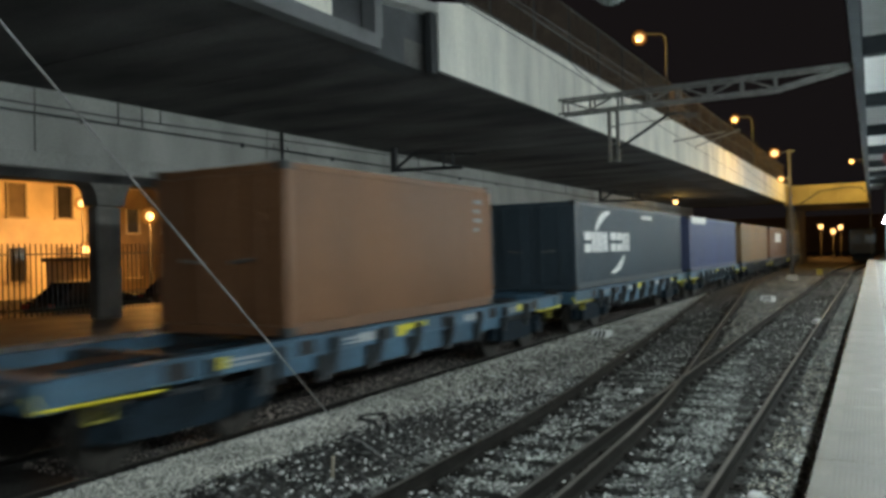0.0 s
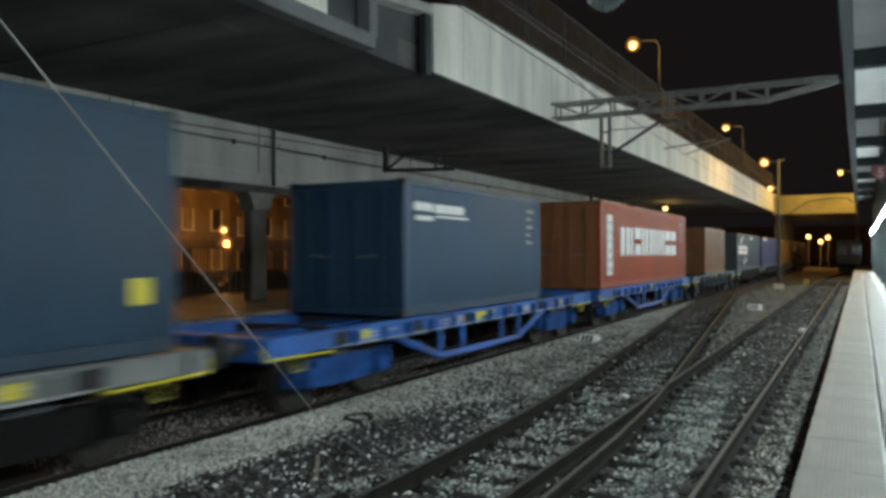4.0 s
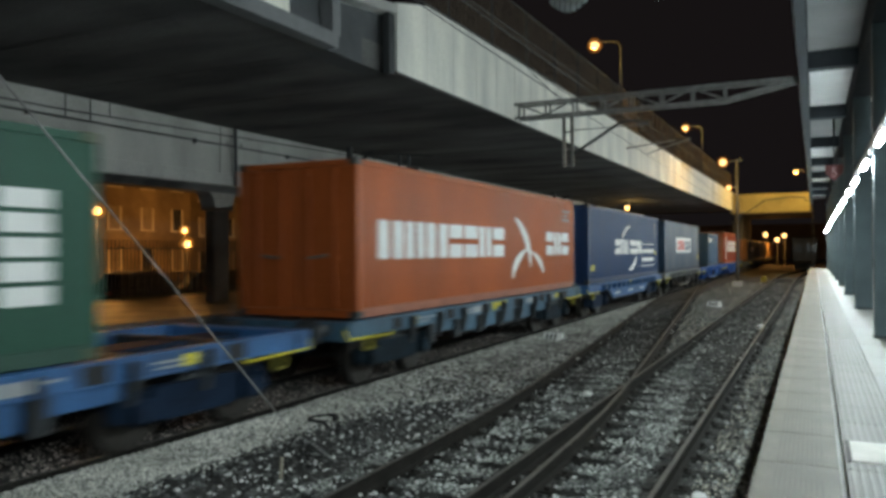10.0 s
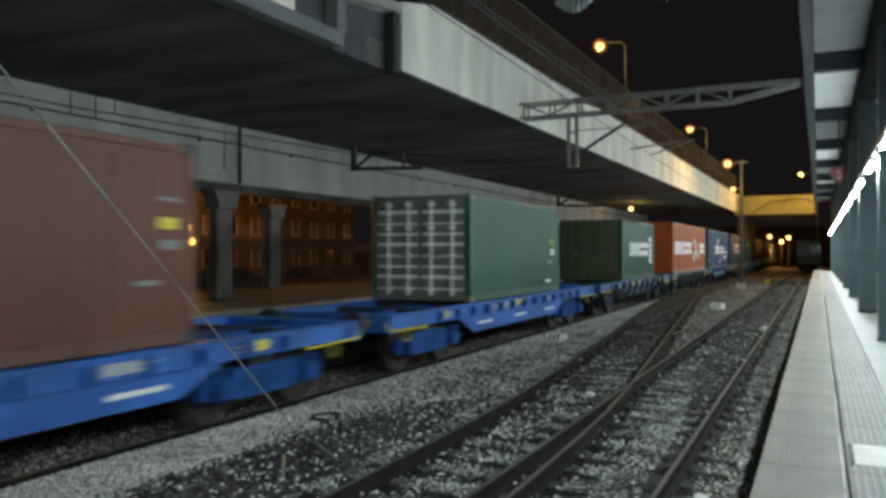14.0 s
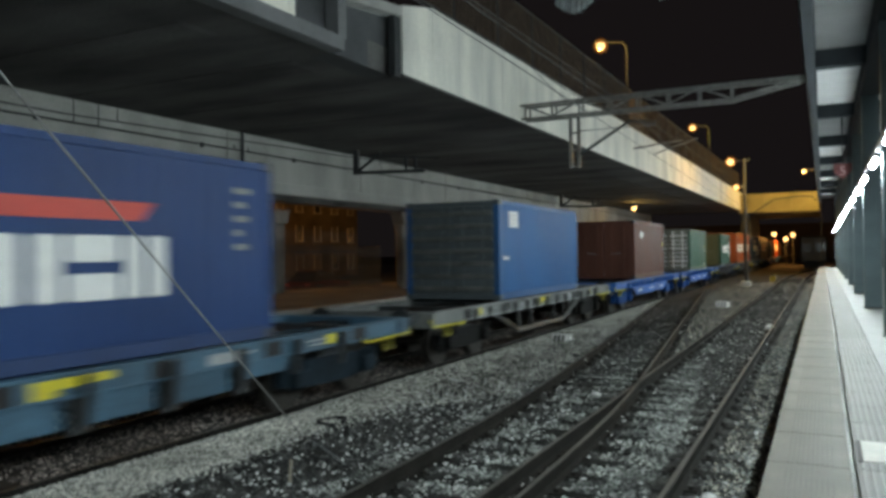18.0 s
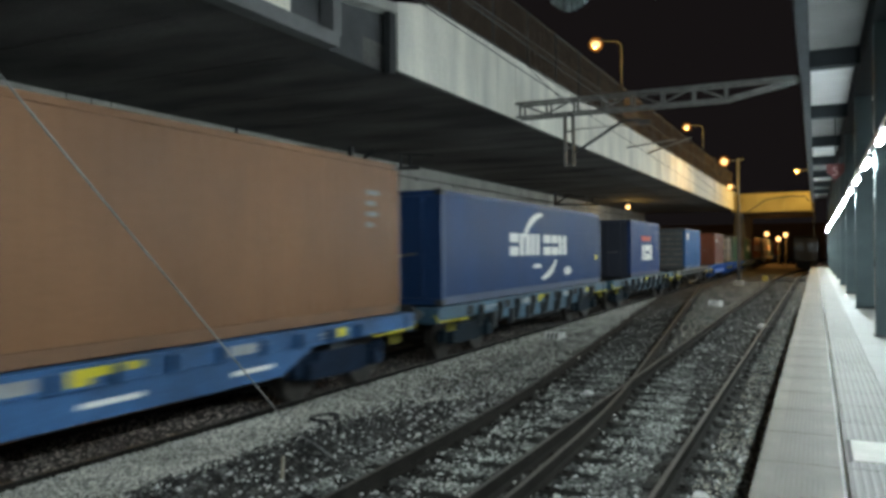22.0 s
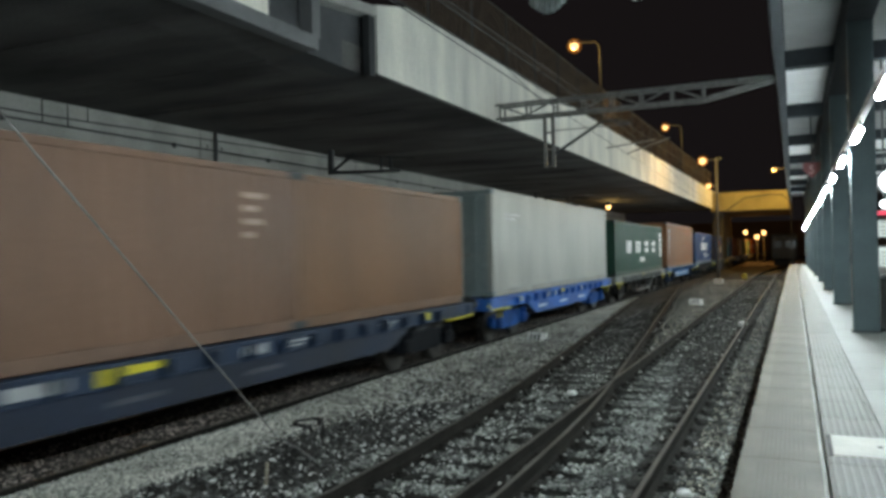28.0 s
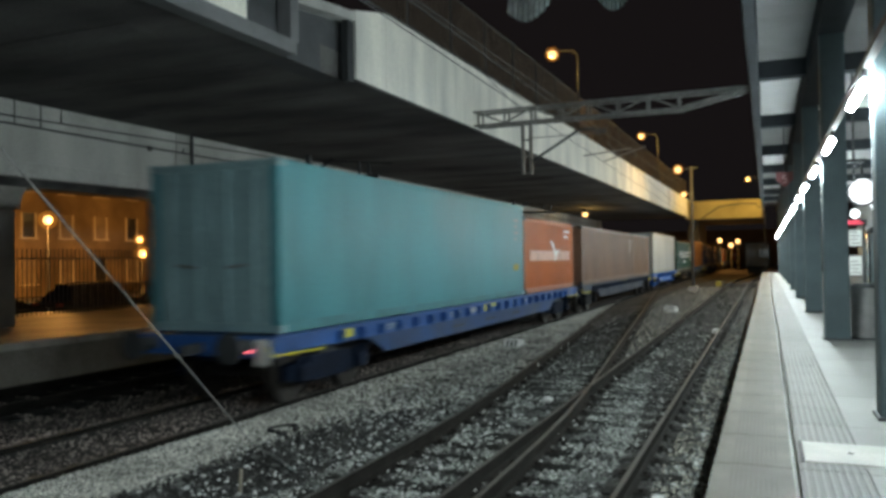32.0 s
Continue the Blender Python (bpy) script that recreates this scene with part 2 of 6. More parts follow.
RAIL_SHAPE = [(-0.07, -0.17), (0.07, -0.17), (0.07, -0.155), (0.012, -0.135), (0.012, -0.045), (0.036, -0.035), (0.036, -0.004), (0.028, 0.0), (-0.028, 0.0), (-0.036, -0.004), (-0.036, -0.035), (-0.012, -0.045), (-0.012, -0.135), (-0.07, -0.155)]


def sweep(bm, line, shape):
    rings = []
    for k, (x, y) in enumerate(line):
        p, q = line[max(0, k - 1)], line[min(len(line) - 1, k + 1)]
        d = Vector((q[0] - p[0], q[1] - p[1])).normalized()
        rings.append([bm.verts.new((x + d.y * u, y - d.x * u, w)) for u, w in shape])
    n = len(shape)
    for a, b in zip(rings, rings[1:]):
        for k in range(n):
            j = (k + 1) % n
            bm.faces.new((a[k], a[j], b[j], b[k]))
    bm.faces.new(rings[0][::-1])
    bm.faces.new(rings[-1])


def rail(line, parent):
    bm = bmesh.new()
    sweep(bm, line, RAIL_SHAPE)
    ob = part("rail", bm, RAIL_STEEL, parent)
    bm = bmesh.new()
    sweep(bm, line, [(-0.024, 0.0), (0.024, 0.0), (0.02, 0.003), (-0.02, 0.003)])
    part("running_surface", bm, RAIL_TOP, ob, "worn bare steel running surface")
    return ob


def branch(y):
    """The middle of the branch track, which leaves the platform track to the left and joins the train's track."""
    if y < 8:
        return -3.25 - 0.02 * (y - 6.0)
    if y < 13:
        u = y - 8
        return -3.29 - 0.02 * u - 0.008 * u * u
    if y < 45:
        return -3.59 - 0.1 * (y - 13)
    u = min(y, 63) - 45
    return -6.79 - 0.1 * u + 0.00278 * u * u


TRAIN_X, PLAT_X = -7.78, -2.09
tie = bmesh.new()
bevel_box(tie, -1.25, 1.25, -0.12, 0.12, -0.2, 0, 0.012)
TIE = mesh_of("sleeper", tie, SLEEPER)
clip = bmesh.new()
box(clip, -0.17, 0.17, -0.08, 0.08, 0.0, 0.016)
box(clip, -0.13, -0.085, -0.03, 0.03, 0.0, 0.04)
box(clip, 0.085, 0.13, -0.03, 0.03, 0.0, 0.04)
CLIP = mesh_of("rail_clip", clip, RAIL_STEEL)


def track(name, centre, y0, y1, ties, label, both=True):
    tr = empty(name, label, "railway track", kind="structure")
    steps = [y0 + k * 1.5 for k in range(int((y1 - y0) / 1.5) + 1)]
    for s in (-0.75, 0.75):
        rail([(centre(y) + s, y) for y in steps], tr)
    rnd = random.Random(5)
    for k in range(ties):
        y = y0 + 1 + k * 0.62
        t = piece("sleeper", TIE, tr, centre(y) + rnd.uniform(-0.03, 0.03), y, -0.165 + rnd.uniform(-0.012, 0.004), rnd.uniform(-0.012, 0.012))
        if y < 26 and both:
            for s in (-0.75, 0.75):
                piece("rail_clip", CLIP, t, s, 0, 0.001)
    return tr


track("track_train", lambda y: TRAIN_X, -30, 140, 110, "track under the freight train with dark rusty rails", False)
track("track_platform", lambda y: PLAT_X if y < 60 else PLAT_X + 0.0015 * (y - 60) ** 2, 0, 132, 110, "platform track with brown rusty rails on timber sleepers")
track("track_branch", branch, 0, 64, 96, "branch track curving off through the points")


def stones(name, count, zone, size, material, label, seed):
    """Loose stones as one object: small uneven blocks scattered over zone(x, y, r)."""
    rs = np.random.RandomState(seed)
    base = bmesh.new()
    bmesh.ops.create_icosphere(base, subdivisions=1, radius=1.0)
    v0 = np.array([v.co[:] for v in base.verts])
    f0 = np.array([[v.index for v in f.verts] for f in base.faces])
    base.free()
    pts = []
    while len(pts) < count:
        p = zone(rs)
        if p is not None:
            pts.append(p)
    V, F = [], []
    for k, (x, y, z, s) in enumerate(pts):
        v = v0 * (1 + rs.uniform(-0.28, 0.28, (len(v0), 1))) * rs.uniform(0.5, 1.25, 3) * [1, 1, 0.7]
        a = rs.uniform(0, 6.28)
        c, d = math.cos(a), math.sin(a)
        v = v @ np.array([[c, d, 0], [-d, c, 0], [0, 0, 1]]) * s * size
        V.append(v + [x, y, z])
        F.append(f0 + k * len(v0))
    me = bpy.data.meshes.new(name)
    me.from_pydata(np.concatenate(V).tolist(), [], np.concatenate(F).tolist())
    me.materials.append(material)
    return tagged(new(name, me), label, kind="stuff")


def depth_y(rs, a, b):
    """More stones near the camera than far off."""
    u = rs.uniform(0, 1)
    return a * (b / a) ** u


def pale_zone(rs):
    y = depth_y(rs, 3.5, 60)
    lo = -6.95
    hi = (min(branch(y) - 0.95, -4.7) if y > 12 else -6.0 + 0.05 * max(0, y - 7.4) ** 2) + 0.25 * noise.noise((y * 1.3, 0.0, 4.0)) + rs.normal(0, 0.10)
    if hi < lo:
        return None
    x = rs.uniform(lo, hi)
    return x, y, ground_z(x) + 0.012 + 0.02 * noise.noise((x * 1.5, y * 0.7, 2.0)), rs.uniform(0.55, 1.2)


def dark_zone(rs):
    y = depth_y(rs, 3.0, 60)
    x = rs.uniform(-6.0, -0.45)
    if x < branch(y) - 1.0 and rs.uniform() < 0.3:
        return None
    if abs(x - branch(y)) < 1.3 or abs(x - PLAT_X) < 1.3:
        if abs((y - 1.0 + 0.31) % 0.62 - 0.31) < 0.15 and rs.uniform() < 0.9:
            return None
        if rs.uniform() < 0.35:
            return None
    return x, y, max(BED, ground_z(x)) + rs.uniform(0.0, 0.035), rs.uniform(0.5, 1.35)


EDGE_X = -0.6


def near_rail(x, y):
    """How far a spot lies from the nearest rail."""
    return min(abs(x - m - s) for m in (branch(y), PLAT_X) for s in (-0.75, 0.75))


def crib_zone(rs):
    """Paler stones lying between the sleepers."""
    y = depth_y(rs, 3.0, 60)
    mid = branch(y) if rs.uniform() < 0.5 else PLAT_X
    u = rs.uniform(-1.35, 1.7)
    x = mid + u
    if x > EDGE_X or near_rail(x, y) < 0.22 + 0.05 * noise.noise((x * 3, y * 2, 1.0)):
        return None
    if abs(u) < 1.25 and abs((y - 1.0 + 0.31) % 0.62 - 0.31) < 0.13 + 0.1 * noise.noise((x * 2, y * 2, 7.0)):
        return None
    if rs.uniform() > 0.55 + 0.9 * noise.noise((x * 1.6, y * 0.8, 3.0)):
        return None
    if mid == PLAT_X and rs.uniform() < 0.6:
        return None
    if mid != PLAT_X and y > 12 and rs.uniform() < min(0.75, (y - 12) * 0.12):
        return None
    return x, y, BED + rs.uniform(0.01, 0.045), rs.uniform(0.45, 1.2)


def far_zone(rs):
    y = depth_y(rs, 5, 60)
    x = rs.uniform(-13.6, -6.9)
    if abs(abs(x - TRAIN_X) - 0.75) < 0.12:
        return None
    return x, y, ground_z(x) + rs.uniform(-0.004, 0.008), rs.uniform(0.6, 1.2)


stones("pale_gravel", 38000, pale_zone, 0.0172, STONE_PALE, "pale grey crushed gravel along the train's track", 3)
stones("ballast", 19000, dark_zone, 0.026, STONE_DARK, "dark dirty ballast stones round the sleepers", 4)
stones("pale_ballast", 20000, crib_zone, 0.0225, STONE_CRIB, "paler ballast stones lying between the sleepers", 9)
stones("sandy_gravel", 9000, lambda rs: (rs.uniform(-1.12, -0.5), depth_y(rs, 4, 60), BED + rs.uniform(0.0, 0.03), rs.uniform(0.5, 1.1)), 0.017, mat("gravel_sandy", (0.33, 0.31, 0.26), 0.9, vary=0.25, scale=3, island=True), "pale sandy gravel along the platform wall", 12)
stones("ballast", 30000, far_zone, 0.021, STONE_BROWN, "dark dirty ballast beneath the train", 6)


def chip_zone(rs):
    """Whitish chips on the oily ballast near the train's track."""
    x = rs.uniform(-6.0, -3.4)
    return x, rs.uniform(4.6, 13.0), max(BED, ground_z(x)) + 0.03, rs.uniform(0.3, 1.3)


stones("bright_stones", 1000, chip_zone, 0.024, STONE_WHITE, "whitish chips on the dark oily ballast", 18)
stones("bright_stones", 420, lambda rs: (rs.uniform(-5.6, -0.6), depth_y(rs, 4, 50), BED + 0.04, rs.uniform(0.4, 1.2)), 0.028, STONE_WHITE, "scattered whitish stones and scraps on the ballast", 8)



def sandy_zone(rs):
    """A trodden sandy strip between the branch and the platform track, and along the train's track far off."""
    y = depth_y(rs, 19, 60)
    if rs.uniform() > (y - 18) / 24:
        return None
    a, b = branch(y) + 0.95, PLAT_X - 0.92
    x = rs.uniform(a, b) if a < b else PLAT_X
    if a > b or noise.noise((x * 0.8, y * 0.2, 9.0)) < -0.25 - 0.006 * y:
        return None
    return x, y, BED + rs.uniform(0.02, 0.06), rs.uniform(0.5, 1.1)


stones("sandy_gravel", 3600, sandy_zone, 0.026, mat("gravel_sandy", (0.33, 0.31, 0.26)), "trodden sandy gravel between the two tracks", 21)

# ---- platform ----
PLAT = 0.67
EDGE = -0.39
bm = bmesh.new()
box(bm, EDGE + 0.05, 7.5, -40, 74, BED - 0.3, PLAT - 0.06)
platform = tagged(part("platform", bm, CONCRETE), "concrete railway platform with ribbed paving", "platform", kind="structure")
bm = bmesh.new()
bevel_box(bm, 0, 0.535, 0.003, 0.997, -0.06, 0.0, 0.005)
for k in range(10):
    x = 0.13 + k * 0.032
    box(bm, x, x + 0.012, 0.03, 0.97, -0.002, 0.0035)
COPING = two_tone(mesh_of("coping_slab", bm, PAVING), GROOVE_SHADE, 0.003)
bm = bmesh.new()
bevel_box(bm, 0, 0.44, 0.003, 0.797, -0.06, 0.0, 0.004)
for k in range(8):
    x = 0.025 + k * 0.052
    prism(bm, [(x, -0.002), (x + 0.030, -0.002), (x + 0.024, 0.006), (x + 0.006, 0.006)], "y", 0.006, 0.794)
# darker base colour puts groove shade between the lighter ribs
RIBBED = two_tone(mesh_of("ribbed_tile", bm, mat("tile_groove_shade", (0.13, 0.13, 0.121), 0.65, vary=0.2, scale=2, each=0.1)), PAVING_LIGHT, 0.003)
bm = bmesh.new()
bevel_box(bm, 0, 1.6, 0.003, 1.597, -0.06, 0.0, 0.003)
SMOOTH = mesh_of("paving_slab", bm, PAVING_LIGHT)
for k in range(76):
    piece("coping_slab", COPING, platform, EDGE, -2 + k * 1.0, PLAT)
for k in range(90):
    y = 2 + k * 0.8
    piece("ribbed_tile", RIBBED, platform, 0.185, y, PLAT)
for k in range(46):
    for j in range(4):
        piece("paving_slab", SMOOTH, platform, 0.63 + j * 1.605, -2 + k * 1.6, PLAT)
bm = bmesh.new()
bevel_box(bm, 0.235, 1.30, 6.22, 6.86, PLAT - 0.01, PLAT + 0.012, 0.004)
hatch = tagged(part("inspection_cover", bm, mat("cover_cream", (0.40, 0.39, 0.355), 0.6, vary=0.15, scale=3)), "pale rectangular inspection cover let into the platform paving", "manhole cover")
bm = bmesh.new()
rod(bm, (0.56, 6.55, PLAT + 0.011), (0.56, 6.55, PLAT + 0.015), 0.022, 10)
part("keyhole", bm, BLACK, hatch)
bm = bmesh.new()
box(bm, 0.205, 0.234, 6.2, 6.88, PLAT - 0.02, PLAT + 0.008)
part("gap_seal", bm, BLACK, hatch)

# ---- canopy on the platform ----
ROOF = 6.6
COLS = [0.95 + 7.2 * k for k in range(-2, 11)]


def column(y):
    col = empty("canopy_column", "tall dark grey-green steel column of the platform canopy", "column", "canopy columns", at=(1.14, y, PLAT))
    bm = bmesh.new()
    bevel_box(bm, -0.20, 0.20, -0.17, 0.17, 0.0, ROOF - PLAT - 0.05, 0.012)
    part("shaft", bm, STEEL_GREEN, col)
    bm = bmesh.new()
    bevel_box(bm, -0.23, 0.23, -0.20, 0.20, 0.0, 0.03, 0.006)
    part("base_plate", bm, STEEL_DARK, col)
    return col


first = column(COLS[0])
for y in COLS[1:]:
    copy_thing(first, pose(1.14, y, PLAT))
canopy = empty("platform_canopy", "high platform canopy with dark steel beams and ceiling panels", "canopy")
bm = bmesh.new()
bevel_box(bm, -0.30, -0.09, -20, 76, ROOF - 0.28, ROOF + 0.35, 0.02)
part("edge_beam", bm, CANOPY_BEAM, canopy)
bm = bmesh.new()
bevel_box(bm, 0.90, 1.36, -20, 76, ROOF - 0.45, ROOF + 0.05, 0.02)
part("spine_beam", bm, CANOPY_BEAM, canopy)
bm = bmesh.new()
box(bm, -0.36, 7.6, -20, 76, ROOF + 0.16, ROOF + 0.34)
part("roof_sheet", bm, CONCRETE_DARK, canopy)
bm = bmesh.new()
box(bm, 7.4, 7.6, -40, 76, PLAT, ROOF + 0.2)
tagged(part("wall_east", bm, mat("wall_plaster", (0.35, 0.36, 0.35), 0.8)), "plain station wall behind the platform", kind="structure")
for k in range(-2, 9):
    y = 4.6 + 7.2 * k
    bm = bmesh.new()
    bevel_box(bm, -0.09, 7.4, y - 0.17, y + 0.17, ROOF - 0.36, ROOF + 0.10, 0.015)
    part("cross_beam", bm, CANOPY_BEAM, canopy)
    for x0, x1 in ((-0.08, 0.89), (1.37, 7.3)):
        bm = bmesh.new()
        box(bm, x0, x1, y + 0.18, y + 3.6, ROOF + 0.02, ROOF + 0.12)
        box(bm, x0, x1, y + 3.62, y + 7.02, ROOF + 0.02, ROOF + 0.12)
        part("ceiling_panel", bm, PANEL_WHITE if k % 2 == 0 else PANEL_GREY, canopy)

LIGHT_Z, LIGHT_X = 3.76, 0.84
bm = bmesh.new()
bevel_box(bm, LIGHT_X - 0.03, LIGHT_X + 0.05, -12, 73, LIGHT_Z + 0.10, LIGHT_Z + 0.16, 0.006)
tagged(part("cable_tray", bm, BLACK), "thin dark cable tray carrying the platform lights", "cable tray")


for y in COLS[1:]:
    bm = bmesh.new()
    box(bm, LIGHT_X - 0.02, 0.95, y - 0.03, y + 0.03, LIGHT_Z + 0.155, LIGHT_Z + 0.2)
    tagged(part("tray_bracket", bm, STEEL_DARK), "small dark steel bracket fixing the cable tray to a column", "bracket", "tray brackets")


def tube_light():
    t = empty("tube_lamp", "bright white fluorescent tube light under the cable tray", "lamp", "platform lights")
    bm = bmesh.new()
    bevel_box(bm, -0.022, 0.022, -0.66, 0.66, 0.02, 0.102, 0.006)
    part("housing", bm, BLACK, t)
    bm = bmesh.new()
    rod(bm, (0, -0.60, -0.03), (0, 0.60, -0.03), 0.036, 10)
    part("tube", bm, TUBE, t, "glowing white tube")
    return t


first = tube_light()
first.location = (LIGHT_X, 8.4 - 3.68 * 4, LIGHT_Z)
for k in range(-3, 18):
    copy_thing(first, pose(LIGHT_X, 8.4 + 3.68 * k, LIGHT_Z))

# ---- elevated road over the train ----
DECK_Z, PARAPET = 6.3, 8.2


def fascia(y):
    return -8.42 + 0.0128 * (y - 15)


CONCRETE_GREY = mat("concrete_grey", (0.17, 0.175, 0.18), 0.85, vary=0.25, scale=1)
# darker copy of the grey: the shade of the open recess is in its colour
CONCRETE_RECESS = mat("concrete_recess_shade", (0.075, 0.08, 0.085), 0.9, vary=0.3, scale=0.8)
deck = empty("elevated_road", "elevated concrete road carried over the railway, dark streaked underside and pale parapet", "overpass")
bm = bmesh.new()
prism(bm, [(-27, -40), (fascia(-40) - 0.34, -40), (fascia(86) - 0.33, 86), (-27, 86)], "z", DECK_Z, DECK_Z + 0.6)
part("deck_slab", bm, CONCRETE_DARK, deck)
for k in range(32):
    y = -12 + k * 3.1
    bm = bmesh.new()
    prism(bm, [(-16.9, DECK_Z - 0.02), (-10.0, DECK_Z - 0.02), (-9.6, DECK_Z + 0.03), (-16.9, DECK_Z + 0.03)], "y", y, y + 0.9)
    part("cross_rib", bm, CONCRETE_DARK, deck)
# parapet panels, each with a fine joint
y = 14.95
while y < 85:
    ln = 1.45
    bm = bmesh.new()
    x0, x1 = fascia(y), fascia(y + ln)
    tmp = bmesh.new()
    prism(tmp, [(x0 - 0.32, y + 0.006), (x0, y + 0.006), (x1, y + ln - 0.006), (x1 - 0.32, y + ln - 0.006)], "z", DECK_Z + 0.004, PARAPET)
    if y < 15:
        for v in tmp.verts:
            if v.co.z > 7 and v.co.y < 15.2:
                v.co.z = 7.86
    bmesh.ops.bevel(tmp, geom=tmp.edges[:], offset=0.008, segments=1, affect="EDGES")
    add(bm, tmp)
    part("parapet_panel", bm, FASCIA, deck)
    y += ln
y = -36.0
# added dark strip: puts shade along the bottom edge of the pale panels
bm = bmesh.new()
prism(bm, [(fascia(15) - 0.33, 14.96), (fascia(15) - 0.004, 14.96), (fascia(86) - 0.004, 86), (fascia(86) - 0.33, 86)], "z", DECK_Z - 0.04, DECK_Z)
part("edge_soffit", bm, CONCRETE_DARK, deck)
while y < 11.05:
    ln = 2.93 if y < 5 else 2.95
    ln = min(ln, 11.1 - y)
    bm = bmesh.new()
    x0, x1 = fascia(y), fascia(y + ln)
    prism(bm, [(x0 - 0.32, y + 0.003), (x0, y + 0.003), (x1, y + ln - 0.003), (x1 - 0.32, y + ln - 0.003)], "z", DECK_Z + 0.25, PARAPET)
    part("parapet_panel", bm, FASCIA, deck)
    y += ln
bm = bmesh.new()
prism(bm, [(fascia(-36) - 0.3, -36), (fascia(-36) + 0.03, -36), (fascia(12.5) + 0.03, 12.6), (fascia(12.5) - 0.3, 12.6)], "z", DECK_Z - 0.03, DECK_Z + 0.245)
part("deck_edge", bm, CONCRETE_GREY, deck)
# open joint between the two decks: an end frame, a recessed wall and a coping slab
X0 = fascia(12)
bm = bmesh.new()
box(bm, X0 - 0.28, X0 + 0.02, 12.42, 12.70, DECK_Z + 0.216, PARAPET + 0.1)
part("end_post", bm, CONCRETE_GREY, deck)
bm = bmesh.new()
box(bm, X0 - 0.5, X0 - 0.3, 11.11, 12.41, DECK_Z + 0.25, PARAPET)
part("infill_panel", bm, CONCRETE_RECESS, deck)
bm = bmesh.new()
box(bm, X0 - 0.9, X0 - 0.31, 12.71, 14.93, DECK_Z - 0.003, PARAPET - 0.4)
part("recess_wall", bm, CONCRETE_RECESS, deck)
bm = bmesh.new()
box(bm, X0 - 0.16, X0 + 0.0, 14.66, 14.92, DECK_Z - 0.08, 7.57)
part("drain_pipe", bm, STEEL_DARK, deck)
bm = bmesh.new()
prism(bm, [(12.72, 7.34), (14.93, 7.61), (14.93, 7.82), (12.72, 7.55)], "x", X0 - 0.6, X0 + 0.03)
part("coping_slab", bm, CONCRETE, deck)
# fence on the parapet
bm = bmesh.new()
for k in range(0, 34):
    y = -14 + 2.9 * k
    x = fascia(y) - 0.16
    rod(bm, (x, y, PARAPET), (x, y, PARAPET + 1.9), 0.03, 6)
split_parts("fence_post", bm, STEEL_DARK, deck)
bm = bmesh.new()
for z in (PARAPET + 0.15, PARAPET + 1.0, PARAPET + 1.88):
    rod(bm, (fascia(-14) - 0.16, -14, z), (fascia(85) - 0.16, 85, z), 0.02, 6)
split_parts("fence_rail", bm, STEEL_DARK, deck)
bm = bmesh.new()
k = 0
y = -4.0
while y < 84:
    x = fascia(y) - 0.16
    w = 0.009
    box(bm, x - 0.004, x + 0.004, y - w, y + w, PARAPET + 0.15, PARAPET + 1.88)
    y += 0.085 if y < 40 else 0.16
tagged(part("fence_mesh", bm, FENCE_RUST, deck), "rusty brown mesh fence", kind="stuff")
# cross bridge at the far end
OCHRE = mat("ochre_bridge_paint", (0.30, 0.255, 0.115), 0.8, vary=0.15, scale=0.5, dirt=(0.21, 0.175, 0.075))
bridge = empty("cross_bridge", "road bridge crossing the tracks, its side lit yellow by street lamps", "bridge")
bm = bmesh.new()
box(bm, fascia(84) - 0.2, -0.2, 84, 98, 5.95, 6.4)
part("bridge_deck", bm, CONCRETE_DARK, bridge)
for k in range(3):
    x = fascia(84) - 0.2 + k * 2.47
    bm = bmesh.new()
    bevel_box(bm, x + 0.01, x + 2.46, 83.7, 84, 6.05, 7.95, 0.015)
    part("parapet_panel", bm, OCHRE, bridge)
# dark conduit bent across the bridge side
bm = bmesh.new()
pts = [(-6.2, 83.6, 6.1), (-4.4, 83.6, 7.3), (-2.0, 83.6, 7.55), (-0.9, 83.6, 7.45), (-0.5, 83.6, 7.0)]
tube(bm, pts, 0.07)
part("conduit", bm, STEEL_DARK, bridge)
for x in (-7.2, 1.8):
    bm = bmesh.new()
    bevel_box(bm, x - 0.5, x + 0.5, 85, 97, BED - 0.2, 5.95, 0.05)
    part("abutment", bm, CONCRETE_DARK, bridge)

# ---- back beam and pillars ----
BEAM_X = -17.0
bm = bmesh.new()
box(bm, BEAM_X - 1.1, BEAM_X - 0.06, -40, 86, 4.42, DECK_Z - 0.003)
beam = tagged(part("support_beam", bm, CONCRETE_BEAM), "long pale concrete beam carrying the elevated road, with thin conduits", "beam")
for k in range(15):
    y0 = -36.3 + k * 7.85
    bm = bmesh.new()
    bevel_box(bm, BEAM_X - 0.06, BEAM_X, y0 + 0.015, y0 + 7.835, 4.50, 5.675, 0.012)
    part("beam_panel", bm, CONCRETE_BEAM, beam)
    bm = bmesh.new()
    bevel_box(bm, BEAM_X - 0.06, BEAM_X + 0.02, y0 + 0.015, y0 + 7.835, 5.69, DECK_Z - 0.004, 0.012)
    part("beam_panel", bm, CONCRETE_BEAM, beam)
bm = bmesh.new()
bevel_box(bm, BEAM_X - 0.055, BEAM_X + 0.10, -36, 84, 4.40, 4.80, 0.02)
part("bottom_ledge", bm, CONCRETE_BEAM, beam)
bm = bmesh.new()
rod(bm, (BEAM_X + 0.055, -36, 5.66), (BEAM_X + 0.055, 84, 5.74), 0.026, 6)
part("conduit", bm, STEEL_DARK, beam)
bm = bmesh.new()
